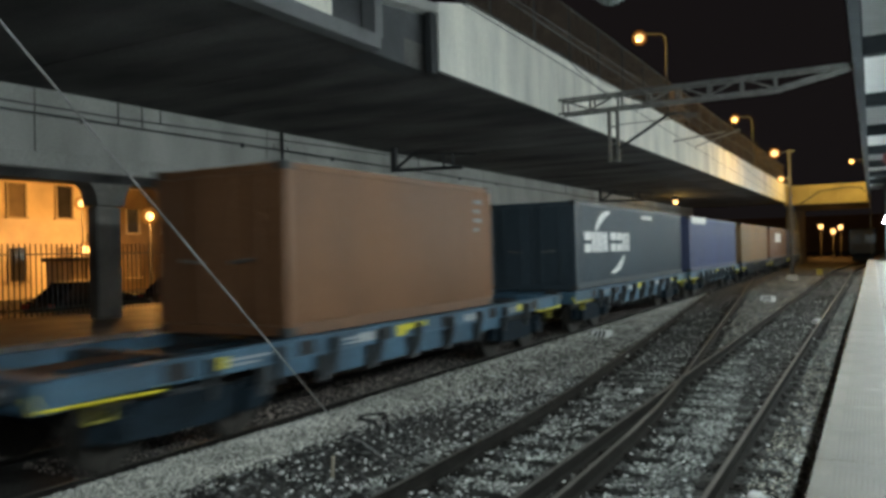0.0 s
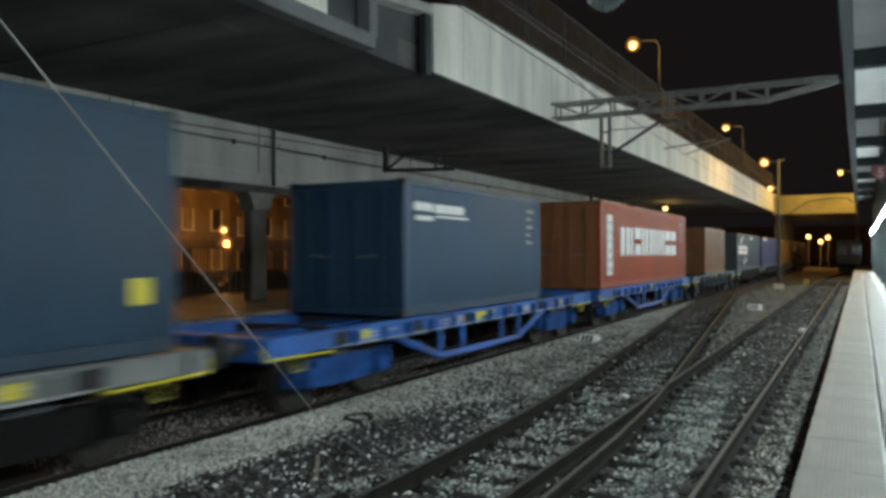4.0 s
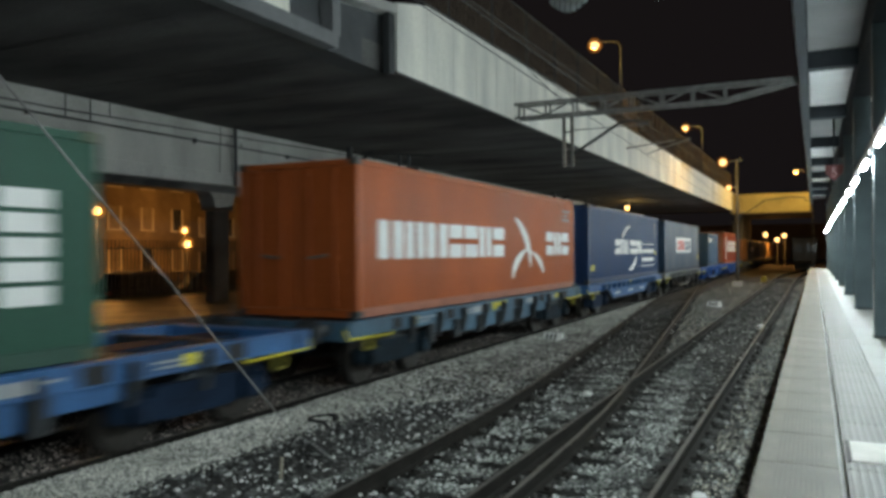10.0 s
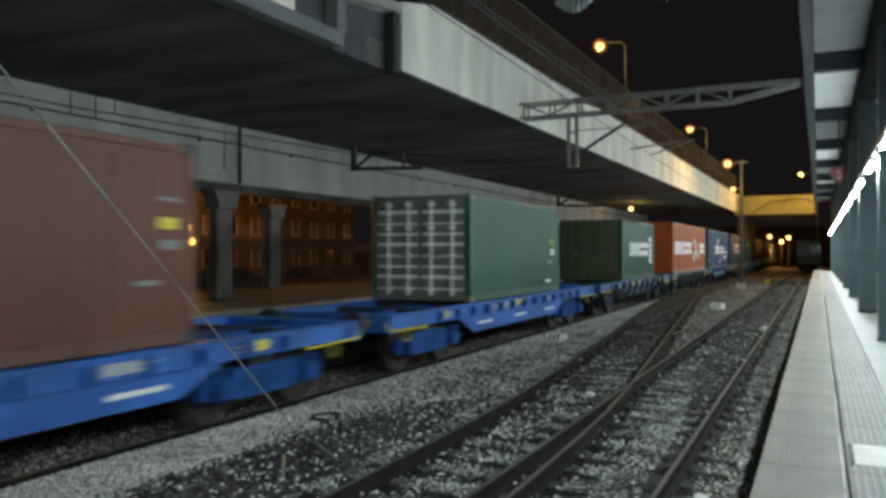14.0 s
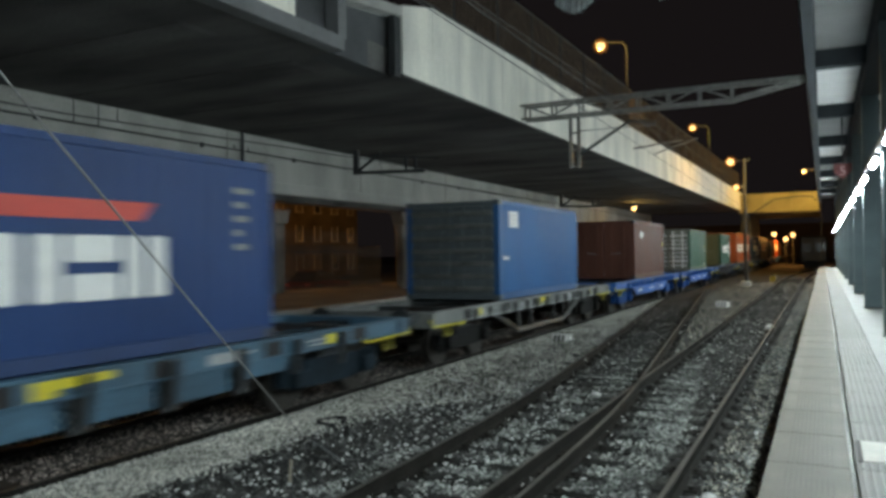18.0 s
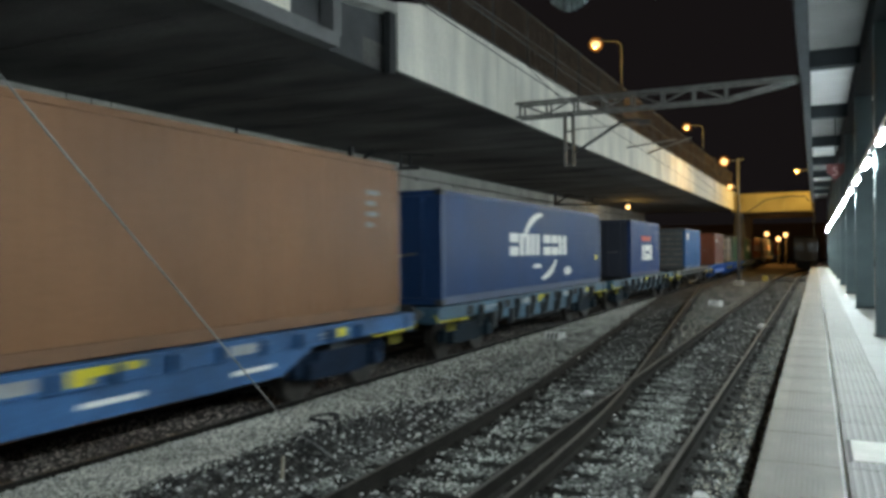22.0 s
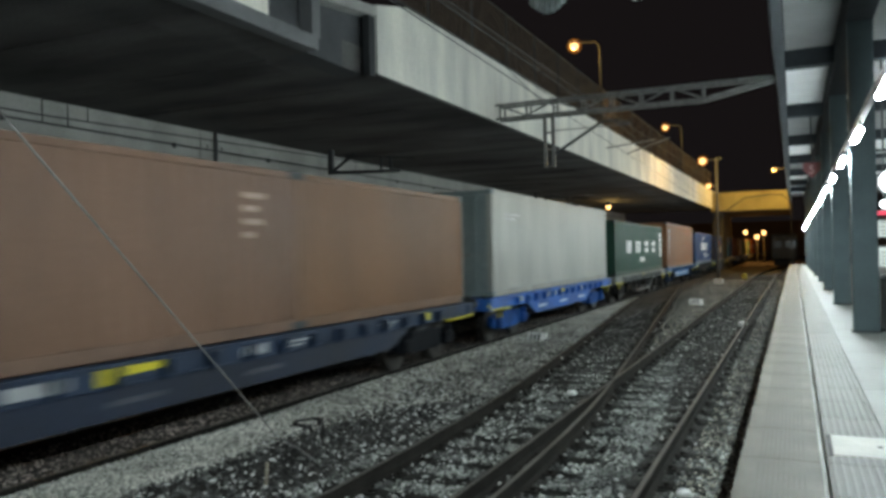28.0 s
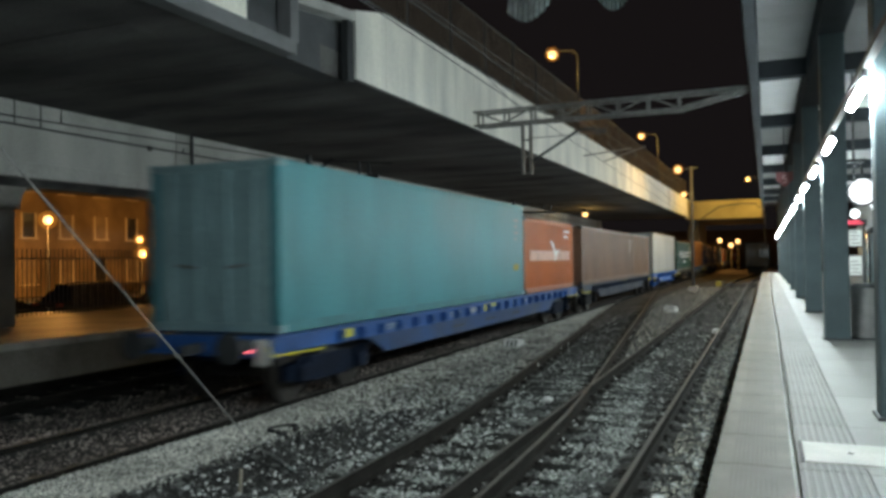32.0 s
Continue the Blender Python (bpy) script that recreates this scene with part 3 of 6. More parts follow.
tube(bm, [(BEAM_X + 0.055, y, 5.88 + (0.024 * (y - 13) if 13 < y < 29 else 0.0 if y <= 13 else 0.384)) for y in (-36, 4, 13, 17, 21, 25, 29, 84)], 0.022)
part("conduit", bm, STEEL_DARK, beam)
bm = bmesh.new()
rod(bm, (BEAM_X + 0.14, 19.22, 4.42), (BEAM_X + 0.14, 19.22, DECK_Z - 0.01), 0.055, 8)
part("drain_pipe", bm, STEEL_DARK, beam)
for y, z0, z1 in ((5.6, 5.68, 6.29), (13.03, 5.69, 6.29), (13.77, 5.69, 6.29), (14.38, 5.92, 6.29), (18.9, 5.69, 5.85), (19.58, 5.69, 5.85), (28.0, 5.7, 6.29), (46.0, 5.7, 6.29)):
    bm = bmesh.new()
    rod(bm, (BEAM_X + 0.07, y, z0), (BEAM_X + 0.07, y, z1), 0.014, 6)
    part("cable_tie", bm, STEEL_DARK, beam)
for k in range(8):
    y = 3.1 + 4.7 * k + 0.5 * math.sin(k * 2.3)
    z = 5.69
    bm = bmesh.new()
    bevel_box(bm, BEAM_X + 0.022, BEAM_X + 0.10, y - 0.05, y + 0.05, z - 0.09, z + 0.05, 0.01)
    part("junction_box", bm, STEEL_DARK, beam)
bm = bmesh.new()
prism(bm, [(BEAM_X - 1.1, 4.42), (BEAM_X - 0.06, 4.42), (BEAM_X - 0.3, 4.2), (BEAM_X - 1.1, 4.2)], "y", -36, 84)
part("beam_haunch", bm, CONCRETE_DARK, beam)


def pillar(x, y, w=0.37):
    """A square pillar with a flared, arched head."""
    p = empty("bridge_pillar", "concrete pillar with a flared head beneath the elevated road", "pillar", "road pillars", at=(x, y, PLAT))
    bm = bmesh.new()
    bevel_box(bm, -0.2, 0.2, -w, w, 0.0, 2.95, 0.05)
    part("shaft", bm, PILLAR, p)
    bm = bmesh.new()
    side = []
    for k in range(7):
        a = k / 6 * math.pi / 2
        side.append((w + 0.04 + 0.32 * (1 - math.cos(a)), 2.96 + 0.57 * math.sin(a)))
    poly = [(-u, v) for u, v in side] + [(u, v) for u, v in reversed(side)]
    prism(bm, poly, "x", -0.30, 0.30)
    part("flared_head", bm, PILLAR, p)
    return p


first = pillar(BEAM_X - 0.6, 13.05)
for x, y in ((BEAM_X - 0.6, 19.15), (BEAM_X - 3.7, 25.6), (BEAM_X - 0.6, 31.0), (BEAM_X - 3.7, 36.5), (BEAM_X - 0.6, 6.5), (BEAM_X - 0.6, 43.5), (BEAM_X - 0.6, 1.0)):
    copy_thing(first, pose(x, y, PLAT))

# ---- far platform, street behind ----
OLD_PAVING = mat("old_paving", (0.30, 0.285, 0.255), 0.6, vary=0.3, scale=0.8, grain=30, dirt=(0.16, 0.15, 0.135))
bm = bmesh.new()
box(bm, -22.4, -14.05, -60, 130, BED - 0.4, PLAT - 0.02)
tagged(part("far_platform", bm, OLD_PAVING), "dark low concrete platform across the tracks", kind="structure")
kerb = empty("far_kerb", "worn pale kerb stones on the far platform edge", kind="structure")
bm = bmesh.new()
bevel_box(bm, -14.08, -13.7, 0.0, 1.99, PLAT - 0.14, PLAT, 0.01)
KERB = mesh_of("kerb_stone", bm, mat("kerb_limestone", (0.62, 0.61, 0.57), 0.8, vary=0.2, scale=1.2, dirt=(0.42, 0.41, 0.38)))
for k in range(50):
    piece("kerb_stone", KERB, kerb, 0, -14 + k * 2.0, 0)
bm = bmesh.new()
box(bm, -14.06, -13.75, -40, 100, BED - 0.3, PLAT - 0.142)
part("kerb_wall", bm, OLD_PAVING, kerb)

FENCE_X = -20.6
fence = empty("street_fence", "dark iron railing fence along the street", "fence")
bm = bmesh.new()
for k in range(200):
    y = 2 + k * 0.16
    rod(bm, (FENCE_X, y, PLAT), (FENCE_X, y, PLAT + 2.05), 0.022, 5)
tagged(part("railing", bm, STEEL_DARK, fence), "closely set upright iron bars", kind="stuff")
for z in (PLAT + 0.2, PLAT + 1.75):
    bm = bmesh.new()
    bar(bm, (FENCE_X, 2, z), (FENCE_X, 34, z), 0.03, 0.05)
    part("fence_rail", bm, STEEL_DARK, fence)

# ---- freight train ----
MOVING = []


def letters(bm, y0, y1, z0, z1, x, widths, gap=0.05, thick=0.004, shapes=""):
    """Plain bars in place of lettering, from y0 to y1: b one block, v two upright bars, h two level bars; a negative width is a space."""
    total = sum(abs(w) for w in widths)
    n = len(widths)
    unit = (y1 - y0 - gap * (n - 1)) / total
    y = y0
    h = z1 - z0
    for k, w in enumerate(widths):
        kind = shapes[k] if k < len(shapes) else "b"
        a, b = y, y + abs(w) * unit
        if w < 0:
            bars = ()
        elif kind == "v":
            bars = ((a, a + 0.42 * (b - a), z0, z1), (b - 0.42 * (b - a), b, z0, z1))
        elif kind == "h":
            bars = ((a, b, z0, z0 + 0.41 * h), (a, b, z1 - 0.41 * h, z1))
        else:
            bars = ((a, b, z0, z1),)
        for u0, u1, v0, v1 in bars:
            c = 0.12 * min(u1 - u0, v1 - v0)
            prism(bm, [(u0 + c, v0), (u1 - c, v0), (u1, v0 + c), (u1, v1 - c), (u1 - c, v1), (u0 + c, v1), (u0, v1 - c), (u0, v0 + c)], "x", x, x + thick)
        y = b + gap


def arc_band(bm, cy, cz, r, a0, a1, t0, t1, x, flat=0.6, n=10):
    """A curved tapering band painted on the side."""
    pts_o, pts_i = [], []
    for k in range(n + 1):
        u = k / n
        a = radians(a0 + (a1 - a0) * u)
        t = t0 + (t1 - t0) * math.sin(math.pi * u)
        pts_o.append((cy + (r + t / 2) * math.cos(a), cz + (r + t / 2) * math.sin(a) * flat))
        pts_i.append((cy + (r - t / 2) * math.cos(a), cz + (r - t / 2) * math.sin(a) * flat))
    prism(bm, pts_o + pts_i[::-1], "x", x, x + 0.004)


def corrugated(bm, length, x, sign, z0, z1, pitch=0.245, depth=0.032):
    n = int(length / pitch)
    pitch = length / n
    prof = []
    for k in range(n):
        y = -length / 2 + k * pitch
        prof += [(y, 0), (y + pitch * 0.26, 0), (y + pitch * 0.5, -depth), (y + pitch * 0.76, -depth)]
    prof.append((length / 2, 0))
    lo = [bm.verts.new((x + sign * d, y, z0)) for y, d in prof]
    hi = [bm.verts.new((x + sign * d, y, z1)) for y, d in prof]
    for k in range(len(prof) - 1):
        bm.faces.new((lo[k], lo[k + 1], hi[k + 1], hi[k]))


def container(name, length, colour, label, smooth_side=False, bars_white=False, ribbed_end=False, height=2.30, end_colour=None, dusty=False):
    """A shipping container, its doors to the rear (-y). Origin at the middle of its floor."""
    colour = tuple(v * 0.56 for v in colour)
    paint = mat("paint_" + name, colour, 0.48, vary=0.12, scale=1.1, grain=18, bump=0.06, dirt=tuple(c * 0.8 for c in colour), stretch=(1.0, 1.0, 0.3), spec=0.25)
    low = mat("lower_" + name, tuple(c * 0.7 + 0.05 for c in colour) if dusty else tuple(c * 0.8 for c in colour), 0.6, vary=0.25, scale=1.6, grain=30, bump=0.08)
    end = mat("paint_end_" + name, end_colour, 0.5, vary=0.15, scale=1, grain=18, bump=0.06) if end_colour else paint
    bars = WHITE_PAINT if bars_white else end
    c = empty("shipping_container", label, "container", "containers on the train")
    L, W, Hh = length / 2, 1.219, height
    for sx in (-1, 1):
        bm = bmesh.new()
        if smooth_side:
            bevel_box(bm, sx * 1.2 - 0.012, sx * 1.2 + 0.012, -L + 0.12, L - 0.12, 0.16, Hh - 0.10, 0.003)
        else:
            corrugated(bm, length - 0.26, sx * 1.208, sx, 0.15, Hh - 0.09)
        part("side_wall", bm, paint, c)
        bm = bmesh.new()
        bevel_box(bm, sx * 1.17 - 0.04, sx * 1.17 + 0.045, -L + 0.1, L - 0.1, 0.0, 0.16, 0.01)
        part("bottom_rail", bm, low, c)
        bm = bmesh.new()
        bevel_box(bm, sx * 1.18 - 0.035, sx * 1.18 + 0.035, -L + 0.1, L - 0.1, Hh - 0.11, Hh - 0.02, 0.008)
        part("top_rail", bm, paint, c)
        for sy in (-1, 1):
            bm = bmesh.new()
            x, y = sx * 1.14, sy * (L - 0.08)
            bevel_box(bm, x - 0.075, x + 0.075, y - 0.075, y + 0.075, 0.11, Hh - 0.11, 0.012)
            part("corner_post", bm, paint, c)
            for z in (0.0, Hh - 0.118):
                bm = bmesh.new()
                bevel_box(bm, sx * 1.13 - 0.089, sx * 1.13 + 0.089, sy * (L - 0.089) - 0.089, sy * (L - 0.089) + 0.089, z, z + 0.118, 0.008)
                part("corner_casting", bm, STEEL_DARK if end_colour is None else end, c)
    bm = bmesh.new()
    box(bm, -1.16, 1.16, -L + 0.1, L - 0.1, Hh - 0.045, Hh - 0.03)
    part("roof", bm, paint, c)
    bm = bmesh.new()
    box(bm, -1.14, 1.14, -L + 0.1, L - 0.1, 0.02, 0.14)
    part("floor", bm, STEEL_DARK, c)
    bm = bmesh.new()
    box(bm, -1.08, 1.08, L - 0.1, L - 0.05, 0.1, Hh - 0.08)
    part("front_wall", bm, end, c)
    for sx in (-1, 1):
        bm = bmesh.new()
        bevel_box(bm, min(sx * 0.012, sx * 1.06), max(sx * 0.012, sx * 1.06), -L + 0.02, -L + 0.065, 0.14, Hh - 0.13, 0.008)
        d = part("door", bm, end, c)
        for k in range(5):
            z = 0.3 + k * (Hh - 0.55) / 5
            bm = bmesh.new()
            box(bm, min(sx * 0.08, sx * 1.0), max(sx * 0.08, sx * 1.0), -L + 0.008, -L + 0.0205, z, z + 0.24)
            part("door_panel", bm, end, d)
        if ribbed_end:
            for k in range(7):
                bm = bmesh.new()
                bevel_box(bm, min(sx * 0.02, sx * 1.05), max(sx * 0.02, sx * 1.05), -L - 0.035, -L + 0.006, 0.2 + k * 0.29, 0.31 + k * 0.29, 0.012)
                part("door_rib", bm, STEEL_GALV, d)
        for u in (0.28, 0.78):
            bm = bmesh.new()
            rod(bm, (sx * u, -L - 0.012, 0.12), (sx * u, -L - 0.012, Hh - 0.13), 0.034 if bars_white else 0.019, 6)
            part("locking_bar", bm, bars, d)
            for z in (0.2, 0.95, 1.55, Hh - 0.25):
                bm = bmesh.new()
                g = 0.075 if bars_white else 0.05
                box(bm, sx * u - g, sx * u + g, -L - 0.03, -L + 0.012, z, z + 0.07)
                part("bar_guide", bm, bars, d)
        if bars_white:
            for k in range(8):
                bm = bmesh.new()
                box(bm, min(sx * 0.06, sx * 1.04), max(sx * 0.06, sx * 1.04), -L + 0.002, -L + 0.0075, 0.24 + k * 0.235, (0.28, 0.32, 0.295)[k % 3] + k * 0.235)
                part("door_plate", bm, WHITE_PAINT, d, "worn white band across the door")
        bm = bmesh.new()
        bar(bm, (sx * 0.28, -L - 0.03, 0.98), (sx * 0.66, -L - 0.03, 1.02), 0.03, 0.04)
        part("door_handle", bm, STEEL_GALV, d)
    bm = bmesh.new()
    box(bm, -1.06, 1.06, -L + 0.0, -L + 0.09, Hh - 0.125, Hh - 0.02)
    part("door_header", bm, end, c)
    bm = bmesh.new()
    box(bm, -1.06, 1.06, -L + 0.0, -L + 0.09, 0.01, 0.135)
    part("door_sill", bm, end, c)
    return c


def marking(c, build, material=WHITE_PAINT, label=""):
    bm = bmesh.new()
    build(bm)
    return split_parts("marking", bm, material, c, label)


SX = 1.2115


def code_bars(bm, y0, w, z, n, lh=0.11, x=SX):
    """Rows of short bars where the number plates of the container stand."""
    for k in range(n):
        ww = w * (0.8, 0.55, 0.7, 0.4, 0.65)[k % 5]
        box(bm, x, x + 0.004, y0, y0 + ww, z - k * lh * 1.6, z - k * lh * 1.6 + lh * 0.7)


PLATE_GREY = mat("plate_grey", (0.36, 0.37, 0.38), 0.6, vary=0.2, scale=5)


FADED_DARK = mat("faded_dark_marking", (0.07, 0.075, 0.09), 0.7, vary=0.3, scale=5)
YELLOW_DIRTY = mat("yellow_dirty", (0.26, 0.23, 0.035), 0.7, vary=0.4, scale=6)


def wagon(name, length, colour, style, label, sill=None):
    """A flat container wagon: frame, bogies with wheelsets, buffers, ladders. Origin on the rails at its middle."""
    paint = mat("wagon_" + name, colour, 0.5, vary=0.3, scale=1.4, grain=25, bump=0.1, dirt=tuple(c * 0.45 + 0.01 for c in colour))
    grime = mat("grime_" + name, tuple(c * (0.5 if colour == BLUE_A else 0.14) + 0.004 for c in colour), 0.7, vary=0.4, scale=2.5, grain=25, bump=0.15, spec=0.12)
    top = mat("sill_" + name, sill, 0.5, vary=0.25, scale=1.4, bump=0.1, dirt=tuple(c * 0.6 for c in sill)) if sill else paint
    w = empty("container_wagon", label, "railway wagon", "wagons of the train")
    L = length / 2
    for sx in (-1, 1):
        bm = bmesh.new()
        bevel_box(bm, sx * 1.2 - 0.06, sx * 1.2 + 0.06, -L + 0.15, L - 0.15, 0.86, 1.13, 0.012)
        part("side_sill", bm, top, w)
        bm = bmesh.new()
        box(bm, min(sx * 1.255, sx * 1.30), max(sx * 1.255, sx * 1.30), -L + 0.15, L - 0.15, 1.09, 1.125)
        part("sill_lip", bm, top, w)
        if style == "girder":
            bm = bmesh.new()
            prism(bm, [(-L + 2.9, 0.862), (-L + 3.7, 0.52), (L - 3.7, 0.52), (L - 2.9, 0.862)], "x", sx * 1.19 - 0.035, sx * 1.19 + 0.035)
            part("side_girder", bm, paint, w)
            bm = bmesh.new()
            for y in (-2.6, -0.4, 1.8):
                box(bm, sx * 1.19 + sx * 0.036 - 0.002, sx * 1.19 + sx * 0.036 + 0.003, y, y + 0.8, 0.66, 0.72)
            split_parts("stencil", bm, WHITE_PAINT if length < 15 else FADED_DARK, w, "faint white stencilled bar")
        elif style == "panel":
            for k in range(6):
                y = -L + 3.0 + k * (length - 6.0) / 6
                ww = (length - 6.0) / 6
                bm = bmesh.new()
                bevel_box(bm, sx * 1.19 - 0.03, sx * 1.19 + 0.03, y + 0.10, y + ww - 0.22, 0.56 if 0 < k < 5 else 0.66, 0.86, 0.01)
                part("side_panel", bm, paint, w)
                bm = bmesh.new()
                box(bm, sx * 1.20 - 0.05, sx * 1.20 + 0.05, y - 0.1, y + 0.06, 0.5, 0.86)
                part("side_post", bm, STEEL_DARK, w)
        else:
            bm = bmesh.new()
            tube(bm, [(sx * 1.16, -L + 3.1, 0.88), (sx * 1.16, -L + 4.7, 0.36), (sx * 1.16, L - 4.7, 0.36), (sx * 1.16, L - 3.1, 0.88)], 0.06)
            part("truss_rod", bm, paint, w)
            for y in (-L + 4.7, -0.9, 0.9, L - 4.7):
                bm = bmesh.new()
                bar(bm, (sx * 1.16, y, 0.36), (sx * 1.16, y, 0.87), 0.07, 0.09)
                part("truss_post", bm, paint, w)
        # pale lower lip, dark pockets for the twist locks, plates and stencils
        bm = bmesh.new()
        box(bm, min(sx * 1.255, sx * 1.285), max(sx * 1.255, sx * 1.285), -L + 1.6, L - 1.6, 0.862, 0.885)
        part("lower_lip", bm, PLATE_GREY if style == "truss" and length < 15 else top, w)
        for y in () if style == "girder" else (-L * 0.78, -L * 0.45, -L * 0.16, L * 0.13, L * 0.42, L * 0.74):
            bm = bmesh.new()
            bevel_box(bm, sx * 1.25 - 0.02, sx * 1.25 + 0.02, y, y + 0.34, 0.89, 1.085, 0.008)
            part("lock_pocket", bm, BLACK, w, "dark twist-lock pocket")
        # added ribs that shade the sill at a slant; on panel wagons also posts
        if sx > 0:
            n = int((length - 3.0) / (1.05 if style == "panel" else 0.72))
            bm = bmesh.new()
            prism(bm, [(0.0, -0.02 if style != "panel" else -0.28), (0.06, -0.02 if style != "panel" else -0.28), (0.13, 0.05), (0.13, 0.19), (0.0, 0.19)], "y", -0.03, 0.03)
            rib = mesh_of("sill_bracket", bm, STEEL_DARK if style == "panel" else top)
            for k in range(n):
                piece("sill_bracket", rib, w, 1.25, -L + 1.5 + (k + 0.5) * (length - 3.0) / n, 0.88)
        bm = bmesh.new()
        for y in (-L * 0.64, -L * 0.3, L * 0.27, L * 0.56):
            box(bm, sx * 1.262, sx * 1.265, y, y + 0.75, 0.99, 1.02)
            box(bm, sx * 1.262, sx * 1.265, y + 0.05, y + 0.5, 0.93, 0.955)
        split_parts("stencil", bm, PLATE_GREY, w, "faint pale stencilled line")
        bm = bmesh.new()
        for y, ww in ((-1.6, 0.7), (1.7, 0.5)):
            box(bm, sx * 1.262, sx * 1.266, y, y + ww, 0.92, 1.05)
        split_parts("data_plate", bm, PLATE_GREY, w, "pale stencilled data panel")
        bm = bmesh.new()
        prism(bm, [(-0.55, 0.9), (-0.3, 0.9), (-0.3, 0.97), (0.35, 0.99), (0.35, 1.07), (-0.55, 1.07)], "x", sx * 1.262, sx * 1.267)
        for y in (-L + 2.1, L - 2.4):
            box(bm, sx * 1.262, sx * 1.267, y, y + 0.22, 0.92, 1.06)
        split_parts("tie_plate", bm, YELLOW, w, "yellow painted plate")
        for sy in (-1, 1):
            bm = bmesh.new()
            y = sy * (L - 0.25)
            tube(bm, [(sx * 1.24, y + 0.3 * sy, 1.0), (sx * 1.30, y + 0.25 * sy, 0.86), (sx * 1.30, y - sy * 1.1, 0.83), (sx * 1.22, y - sy * 1.18, 0.9)], 0.017)
            part("grab_rail", bm, YELLOW, w, "yellow grab rail")
            if length < 15:
                bm = bmesh.new()
                yy = y - sy * 0.4
                prism(bm, [(yy - 0.12, 0.87), (yy - 0.12, 0.64), (yy + 0.12, 0.64), (yy + 0.12, 0.87), (yy + 0.105, 0.87), (yy + 0.105, 0.66), (yy - 0.105, 0.66), (yy - 0.105, 0.87)], "x", sx * 1.26 - 0.03, sx * 1.26 + 0.03)
                part("step", bm, YELLOW_DIRTY, w, "yellow shunter's step")
    for sy in (-1, 1):
        bm = bmesh.new()
        bevel_box(bm, -1.3, 1.3, min(sy * (L - 0.3), sy * L), max(sy * (L - 0.3), sy * L), 0.82, 1.12, 0.015)
        part("end_beam", bm, top, w)
        for sx in (-0.88, 0.88):
            bm = bmesh.new()
            rod(bm, (sx, sy * L, 1.0), (sx, sy * (L + 0.42), 1.0), 0.10, 10)
            rod(bm, (sx, sy * (L + 0.42), 1.0), (sx, sy * (L + 0.47), 1.0), 0.22, 14)
            part("buffer", bm, STEEL_DARK, w)
        bm = bmesh.new()
        bar(bm, (0, sy * L, 0.95), (0, sy * (L + 0.4), 0.93), 0.12, 0.14)
        part("draw_hook", bm, STEEL_DARK, w)
        # bogie
        g = new("bogie")
        g.parent = w
        g.location = (0, sy * (L - 1.95), 0)
        for sx in (-1, 1):
            bm = bmesh.new()
            prism(bm, [(-1.25, 0.38), (-1.25, 0.62), (-0.5, 0.70), (0.5, 0.70), (1.25, 0.62), (1.25, 0.38), (0.95, 0.36), (0.45, 0.30), (-0.45, 0.30), (-0.95, 0.36)], "x", sx * 1.0 - 0.07, sx * 1.0 + 0.07)
            part("side_frame", bm, grime, g)
            for y in (-0.9, 0.9):
                bm = bmesh.new()
                bevel_box(bm, sx * 1.09 - 0.10, sx * 1.09 + 0.10, y - 0.17, y + 0.17, 0.34, 0.60, 0.03)
                for d in (-0.11, 0.11):
                    rod(bm, (sx * 1.12, y + d, 0.5), (sx * 1.12, y + d, 0.74), 0.055, 8)
                part("axle_box", bm, grime, g)
        bm = bmesh.new()
        bevel_box(bm, -1.0, 1.0, -0.25, 0.25, 0.55, 0.84, 0.02)
        part("bolster", bm, STEEL_DARK, g)
        for y in (-0.9, 0.9):
            bm = bmesh.new()
            rod(bm, (-1.05, 0, 0), (1.05, 0, 0), 0.08, 10)
            for sx in (-1, 1):
                rod(bm, (sx * 0.715, 0, 0), (sx * 0.85, 0, 0), 0.455, 24)
                rod(bm, (sx * 0.69, 0, 0), (sx * 0.72, 0, 0), 0.485, 24)
                for a in range(4):
                    q = a * math.pi / 2
                    box(bm, sx * 0.85, sx * 0.862, 0.22 * math.cos(q) - 0.05, 0.22 * math.cos(q) + 0.05, 0.22 * math.sin(q) - 0.05, 0.22 * math.sin(q) + 0.05)
            ws = part("wheelset", bm, WHEEL, g, "worn steel wheels on an axle")
            ws.location = (0, y, 0.46)
    for y in [k * 1.6 - (length - 1.0) / 2 for k in range(int((length - 0.9) / 1.6) + 1)]:
        bm = bmesh.new()
        box(bm, -1.15, 1.15, y - 0.09, y + 0.09, 0.88, 1.08)
        part("cross_member", bm, STEEL_DARK, w)
    bm = bmesh.new()
    bevel_box(bm, -0.28, 0.28, -L + 0.2, L - 0.2, 0.72, 1.06, 0.02)
    part("centre_sill", bm, grime, w)
    return w


BLUE_A, BLUE_B, BLUE_C, BLUE_D = (0.022, 0.125, 0.45), (0.03, 0.11, 0.27), (0.05, 0.115, 0.175), (0.018, 0.036, 0.075)
GREYW, GREY_SILL = (0.03, 0.03, 0.03), (0.19, 0.20, 0.195)
C40, C20, FLOOR = 12.19, 6.06, 1.15

# each wagon: its middle along the train at the start, its look, and its load


def add_wagon(middle, length, colour, style, sill=None, label=""):
    tone = label or "blue flat container wagon with yellow grab rails, running on the far track"
    w = wagon("%d" % len(MOVING), length, colour, style, tone, sill)
    MOVING.append((w, middle, 0.0))
    return w


def add_box(c, middle):
    MOVING.append((c, middle, FLOOR))
    return c


PITCH = 12.95
HIGH = 2.60
